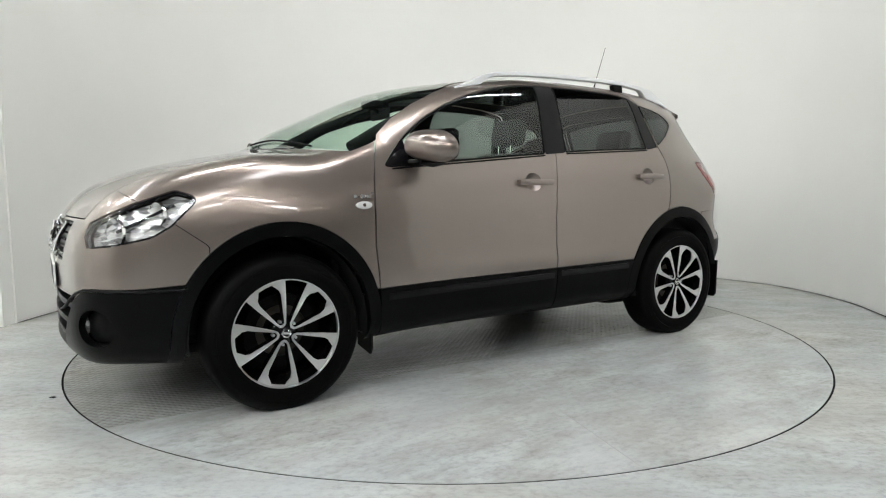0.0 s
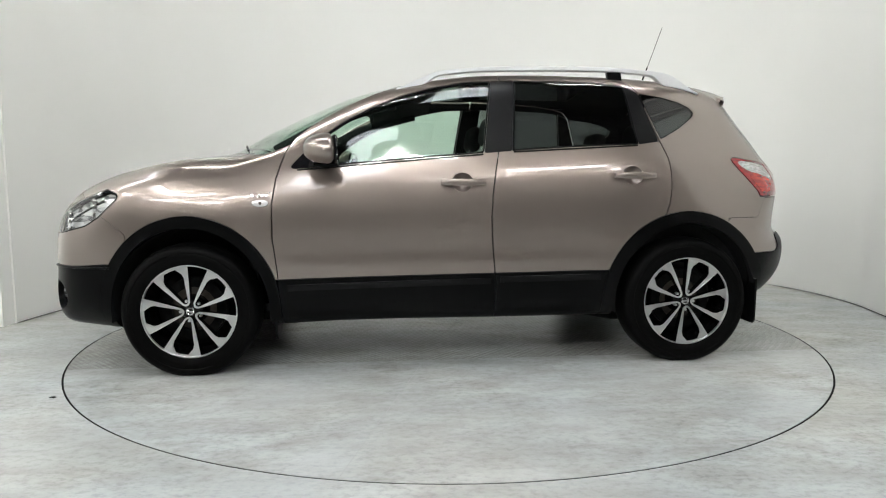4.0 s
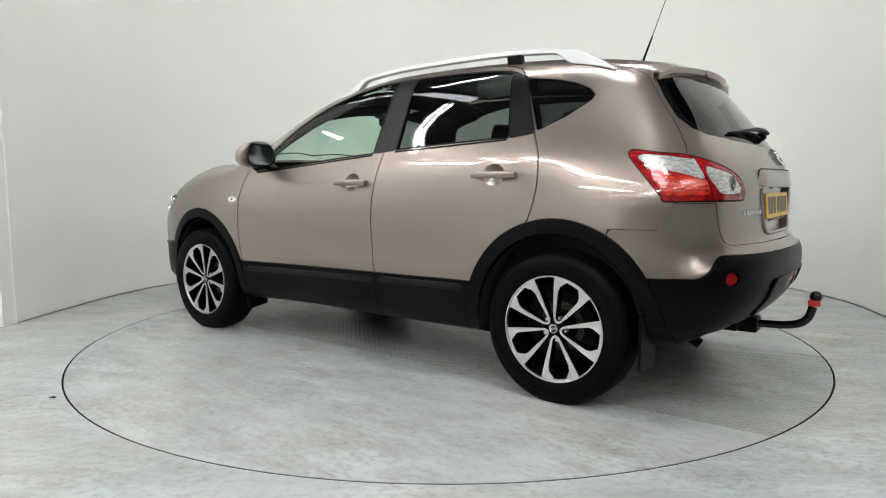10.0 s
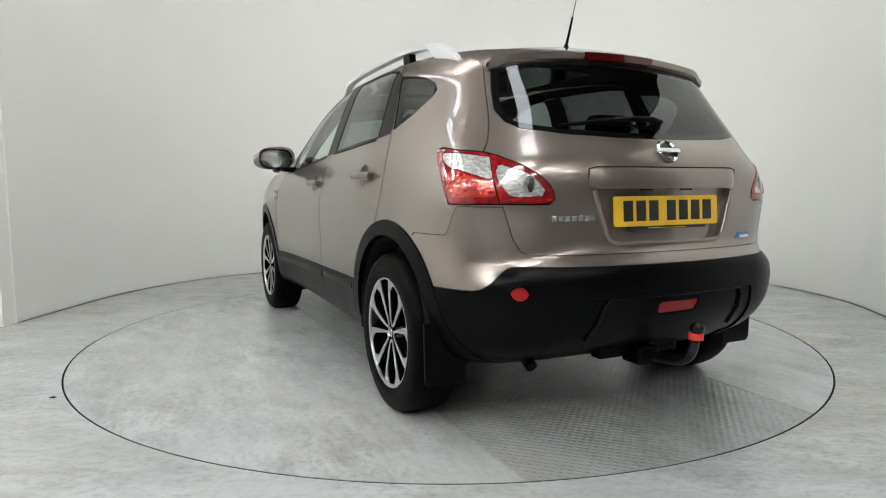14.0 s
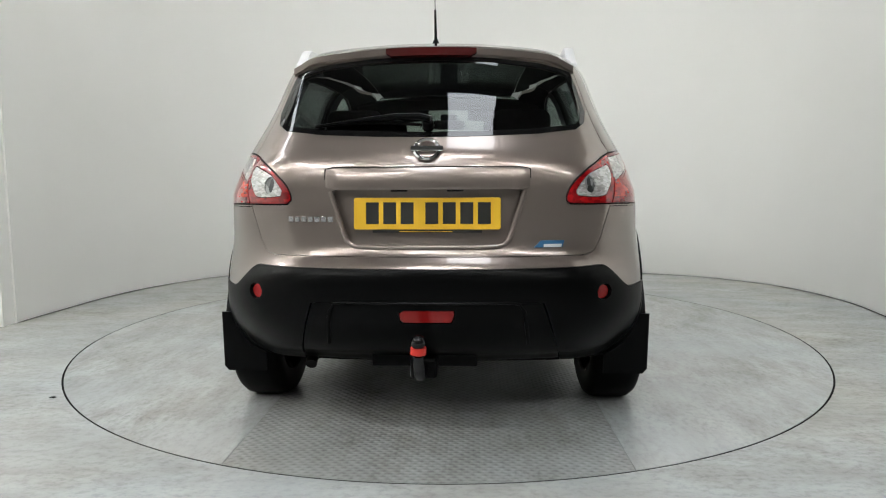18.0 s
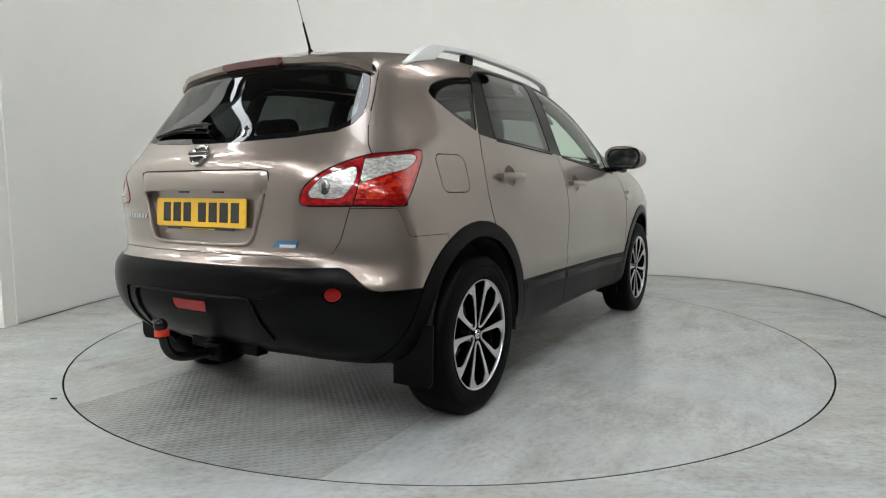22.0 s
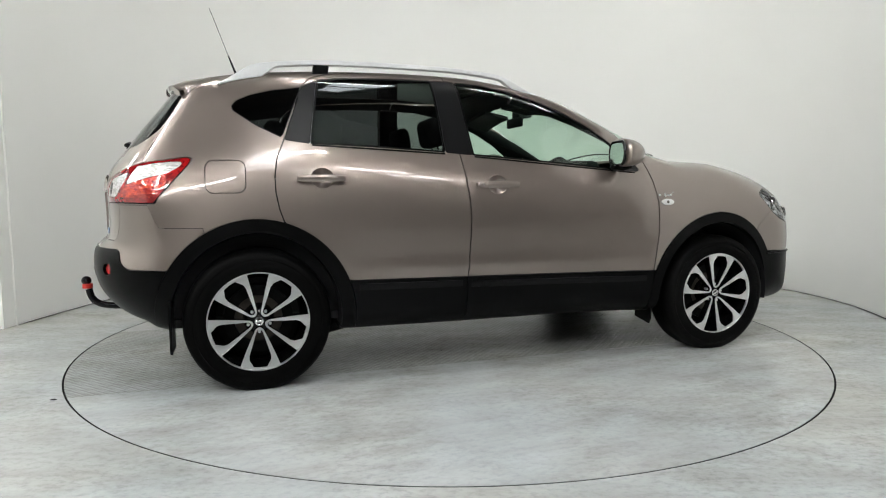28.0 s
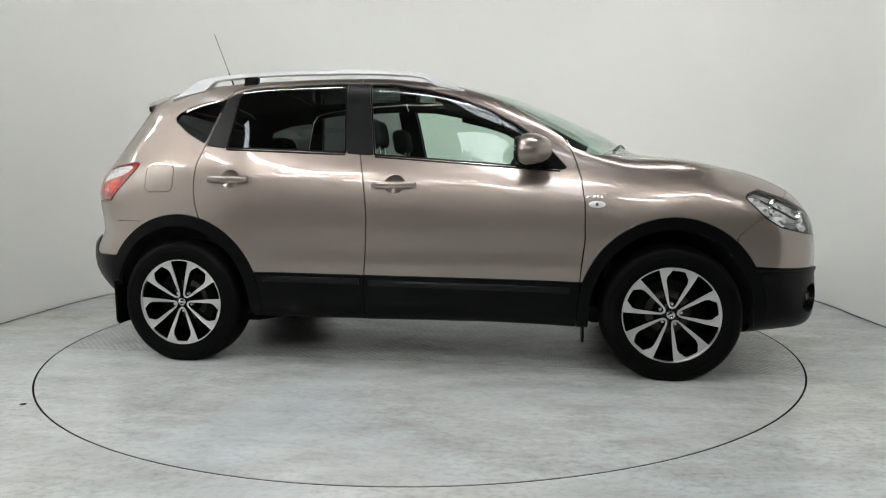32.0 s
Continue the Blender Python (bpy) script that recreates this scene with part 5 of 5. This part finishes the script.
# cowl and front wipers
for y0, y1, x0, x1 in ((-0.6, 0.02, 1.05, 1.185), (0.0, 0.58, 1.185, 1.06)):
    pts = []
    for k in range(9):
        y = y0 + (y1 - y0) * k / 8
        q, n = spot((x0 + (x1 - x0) * k / 8, y, 1.6), (0, 0, -1))
        pts.append(q + n * 0.008)
    wp = part("wiper", tube(pts, 0.005, 6), PLASTIC, car, "black windscreen wiper")

# underside: exhaust, tank, axle
part("exhaust_box", lathe([(0.0, -0.25), (0.08, -0.24), (0.1, -0.2), (0.1, 0.2), (0.08, 0.24), (0.0, 0.25)], "y", 20, shift=(-1.76, -0.35, 0.40)), WHEELDARK, car, "rusty dark exhaust silencer", True)
part("tail_pipe", tube([(-1.7, 0.45, 0.29), (-1.80, 0.48, 0.29), (-1.84, 0.48, 0.265)], 0.024, 10), WHEELDARK, car, "dark tail pipe", True)
part("exhaust_pipe", tube([(0.9, 0.1, 0.235), (0, 0.15, 0.225), (-0.9, 0.05, 0.225), (-1.6, -0.3, 0.26)], 0.03, 10), WHEELDARK, car, "dark exhaust pipe", True)
part("rear_axle", tube([(-WHEEL_X, -0.72, 0.3), (-WHEEL_X, -0.3, 0.26), (-WHEEL_X, 0.3, 0.26), (-WHEEL_X, 0.72, 0.3)], 0.035, 8), TRIM, car, "dark rear axle")
for s in (1, -1):
    part("trailing_arm", tube([(-0.72, s * 0.5, 0.26), (-1.0, s * 0.56, 0.225), (-WHEEL_X, s * 0.62, 0.25)], [0.04, 0.05, 0.06], 10), WHEELDARK, car, "dark rear trailing arm", True)
    part("lower_arm", tube([(1.05, s * 0.3, 0.225), (1.2, s * 0.5, 0.21), (WHEEL_X, s * 0.68, 0.22)], [0.035, 0.045, 0.05], 10), WHEELDARK, car, "dark front lower arm", True)
    part("spring_damper", tube([(-WHEEL_X - 0.1, s * 0.56, 0.24), (-WHEEL_X - 0.06, s * 0.54, 0.6)], 0.055, 12), WHEELDARK, car, "dark rear spring and damper", True)
part("engine_tray", box(0.95, -0.45, 0.19, 1.75, 0.45, 0.25, 0.02), TRIM, car, "black engine undertray")
part("fuel_tank", box(-1.0, -0.5, 0.205, -0.4, 0.3, 0.26, 0.025), TRIM, car, "black fuel tank")

# ---- cabin ----
cabin = part("cabin_floor", box(-1.72, -0.74, 0.3, 1.0, 0.74, 0.34), TRIM, car, "dark cabin floor")
for s in (1, -1):
    part("cabin_side", box(-1.75, s * 0.72 - 0.02, 0.34, 0.9, s * 0.72 + 0.02, 1.02, 0.01), TRIM, car, "dark inner door trim")
part("boot_cover", box(-1.86, -0.68, 0.98, -1.32, 0.68, 1.0, 0.004), TRIM, car, "dark boot cover")
dash = part("dashboard", box(0.58, -0.72, 0.6, 1.0, 0.72, 1.07, 0.06, segments=3), TRIM, car, "dark rounded dashboard", True)
part("dial_hood", box(0.5, -0.52, 0.98, 0.75, -0.2, 1.13, 0.04, segments=3), TRIM, dash, "", True)
part("bulkhead", box(1.0, -0.74, 0.3, 1.04, 0.74, 1.1), TRIM, car, "dark bulkhead")


def seat(name, x, y, w, tall=True):
    st = part(name, box(x - 0.02, y - w / 2, 0.5, x + 0.5, y + w / 2, 0.66, 0.05, segments=3), FABRIC, car, "black cloth seat", True)
    bm = box(-0.07, -w / 2, 0.0, 0.07, w / 2, 0.6, 0.055, segments=3, m=pose(x + 0.02, y, 0.58, 0, -17, 0))
    part("backrest", bm, FABRIC, st, "", True)
    return st


def headrest(st, x, y, z):
    bm = box(-0.05, -0.135, 0, 0.05, 0.135, 0.17, 0.045, segments=3, m=pose(x, y, z, 0, -10, 0))
    h = part("headrest", bm, FABRIC, st, "black headrest", True)
    for d in (-0.06, 0.06):
        part("headrest_post", tube([(x + 0.012, y + d, z + 0.03), (x + 0.02, y + d, z - 0.09)], 0.006, 8), CHROME, h)


for y in (-0.37, 0.37):
    st = seat("front_seat", -0.12, y, 0.5)
    headrest(st, -0.29, y, 1.2)
st = seat("rear_seat", -1.0, 0.0, 1.3)
for y in (-0.4, 0.4):
    headrest(st, -1.18, y, 1.16)
sw = [Vector((0.45, -0.37, 0.98)) + Matrix.Rotation(radians(-62), 3, "Y") @ Vector((0.185 * math.cos(k * math.tau / 28), 0.185 * math.sin(k * math.tau / 28), 0)) for k in range(28)]
sw = part("steering_wheel", tube(sw, 0.015, 8, closed=True), TRIM, car, "black steering wheel", True)
part("wheel_boss", box(0.43, -0.45, 0.93, 0.49, -0.29, 1.03, 0.02), TRIM, sw)
part("steering_column", tube([(0.47, -0.37, 0.98), (0.7, -0.37, 0.88)], 0.03, 10), TRIM, sw)
rv = part("cabin_mirror", box(0.385, -0.115, 1.365, 0.41, 0.115, 1.43, 0.012), TRIM, car, "black cabin mirror", True)
part("mirror_stalk", tube([(0.41, 0, 1.41), (0.47, 0, 1.445)], 0.012, 8), TRIM, rv)
part("sensor_pod", box(0.40, -0.06, 1.43, 0.5, 0.06, 1.475, 0.012), TRIM, rv, "", True)

# moulded ridges of the lower bumpers
def ridge(name, points, aim_at, radius, parent, label):
    pts = []
    for p in points:
        q, n = spot(p, (aim_at[0] - p[0], aim_at[1] - p[1], 0))
        pts.append(q + n * 0.003)
    return part(name, tube(pts, radius, 8, flat=0.7), PLASTIC, parent, label, True)


line = [(-2.6, -0.47, 0.40), (-2.6, -0.44, 0.48), (-2.6, -0.425, 0.535), (-2.6, -0.40, 0.562)]
line += [(-2.6, -0.40 + 0.8 * k / 16, 0.5665) for k in range(1, 16)]
line += [(p[0], -p[1], p[2]) for p in line[3::-1]]
ridge("bumper_ridge", line, (0, 0), 0.0075, rear_bumper, "rounded ridge over the valance")
for s in (1, -1):
    pts = []
    for k in range(13):
        u = k / 12
        pts.append((2.6 - 0.75 * u, s * (0.50 + 0.75 * u), 0.449 + 0.11 * float(smooth(0.0, 0.45, np.float64(u)))))
    ridge("bumper_ridge", pts, (1.45, s * 0.2), 0.0085, car, "rounded black ridge of the lower front bumper")

# raised rim round the plate recess
rim = [(-2.6, y, z) for y, z in ((-0.346, 0.952), (-0.325, 0.885), (-0.297, 0.80), (-0.288, 0.778), (-0.272, 0.763), (-0.25, 0.756))]
rim += [(-2.6, -0.25 + 0.5 * k / 10, 0.754) for k in range(1, 10)] + [(p[0], -p[1], p[2]) for p in rim[::-1]]
pts = []
for p in rim:
    q, n = spot(p, (1, 0, 0))
    pts.append(q + n * 0.001)
part("recess_rim", tube(pts, 0.009, 10), PAINT, tailgate, "rounded rim of the plate recess", True)

# fine joint between two deck plates
bm = bmesh.new()
a, b = Vector((0.21, 0.78, 0.0)), Vector((0.56, 2.12, 0.0))
side = (b - a).cross(Vector((0, 0, 1))).normalized() * 0.0009
prism([tuple((p + q).xy) for p, q in ((a, side), (b, side), (b, -side), (a, -side))], 0.0009, bm=bm)
part("deck_joint", bm, JOINT, turntable, "fine joint in the deck")
# a loose paint chip on the floor
chip = part("paint_chip", prism([(0, 0), (0.021, -0.004), (0.03, 0.006), (0.017, 0.014), (0.004, 0.011)], 0.003, Matrix.Translation((-1.838, -1.365, 0.0005)), 0.001), WHEELDARK)
tagged(chip, "small dark flake lying on the painted floor", "debris")


# roof lining above the windscreen, sun visors and inner pillars
def under_roof(x, y, drop):
    return (x, y, spot((x, y, 1.9), (0, 0, -1))[0].z - drop)


bm = bmesh.new()
grid = [[bm.verts.new(under_roof(0.0 + 0.30 * i / 6, -0.6 + 1.2 * j / 10, 0.045)) for j in range(11)] for i in range(7)]
for a, b in zip(grid, grid[1:]):
    for j in range(10):
        bm.faces.new((a[j], a[j + 1], b[j + 1], b[j]))
g = bmesh.ops.extrude_face_region(bm, geom=bm.faces[:])
bmesh.ops.translate(bm, verts=[v for v in g["geom"] if isinstance(v, bmesh.types.BMVert)], vec=(0, 0, -0.015))
part("headliner", bm, TRIM, car, "dark roof lining", True)
for s in (1, -1):
    bm = bmesh.new()
    grid = [[bm.verts.new(under_roof(0.24 + 0.17 * i / 3, s * (0.14 + 0.40 * j / 4), 0.075)) for j in range(5)] for i in range(4)]
    for a, b in zip(grid, grid[1:]):
        for j in range(4):
            bm.faces.new((a[j], a[j + 1], b[j + 1], b[j]))
    g = bmesh.ops.extrude_face_region(bm, geom=bm.faces[:])
    bmesh.ops.translate(bm, verts=[v for v in g["geom"] if isinstance(v, bmesh.types.BMVert)], vec=(0, 0, -0.02))
    part("sun_visor", bm, TRIM, car, "dark folded sun visor", True)
    pts = [under_roof(x, s * y, 0.05) for x, y in ((0.1, 0.60), (0.3, 0.615), (0.5, 0.63), (0.7, 0.65), (0.9, 0.67))]
    part("inner_pillar", tube(pts, [0.04, 0.04, 0.036, 0.032, 0.03], 10), TRIM, car, "dark inner pillar trim", True)


# ---- what moves: the turntable and the car on it ----
def motions():
    turns = ((0, 212.56), (1, 205.74), (2, 198.87), (3, 192.08), (4, 185.33), (5, 178.5), (6, 171.67), (7, 164.67), (8, 157.52), (9, 150.4), (10, 143.4),
             (11, 136.5), (12, 129.65), (13, 122.72), (14, 115.7), (15, 108.7), (16, 101.8), (17, 94.9), (18, 87.97), (19, 80.91), (20, 73.87), (21, 66.85),
             (22, 59.86), (23, 52.87), (24, 45.9), (25, 38.89), (26, 31.92), (27, 25.0), (28, 18.07), (29, 11.1), (30, 4.02), (31, -3.1), (32, -10.16))
    walk(turntable, [(t, pose(0, 0, 0, 0, 0, a)) for t, a in turns])
    walk(car, [(t, pose(OX * math.cos(radians(a)), OX * math.sin(radians(a)), 0, 0, 0, a)) for t, a in turns])


motions()
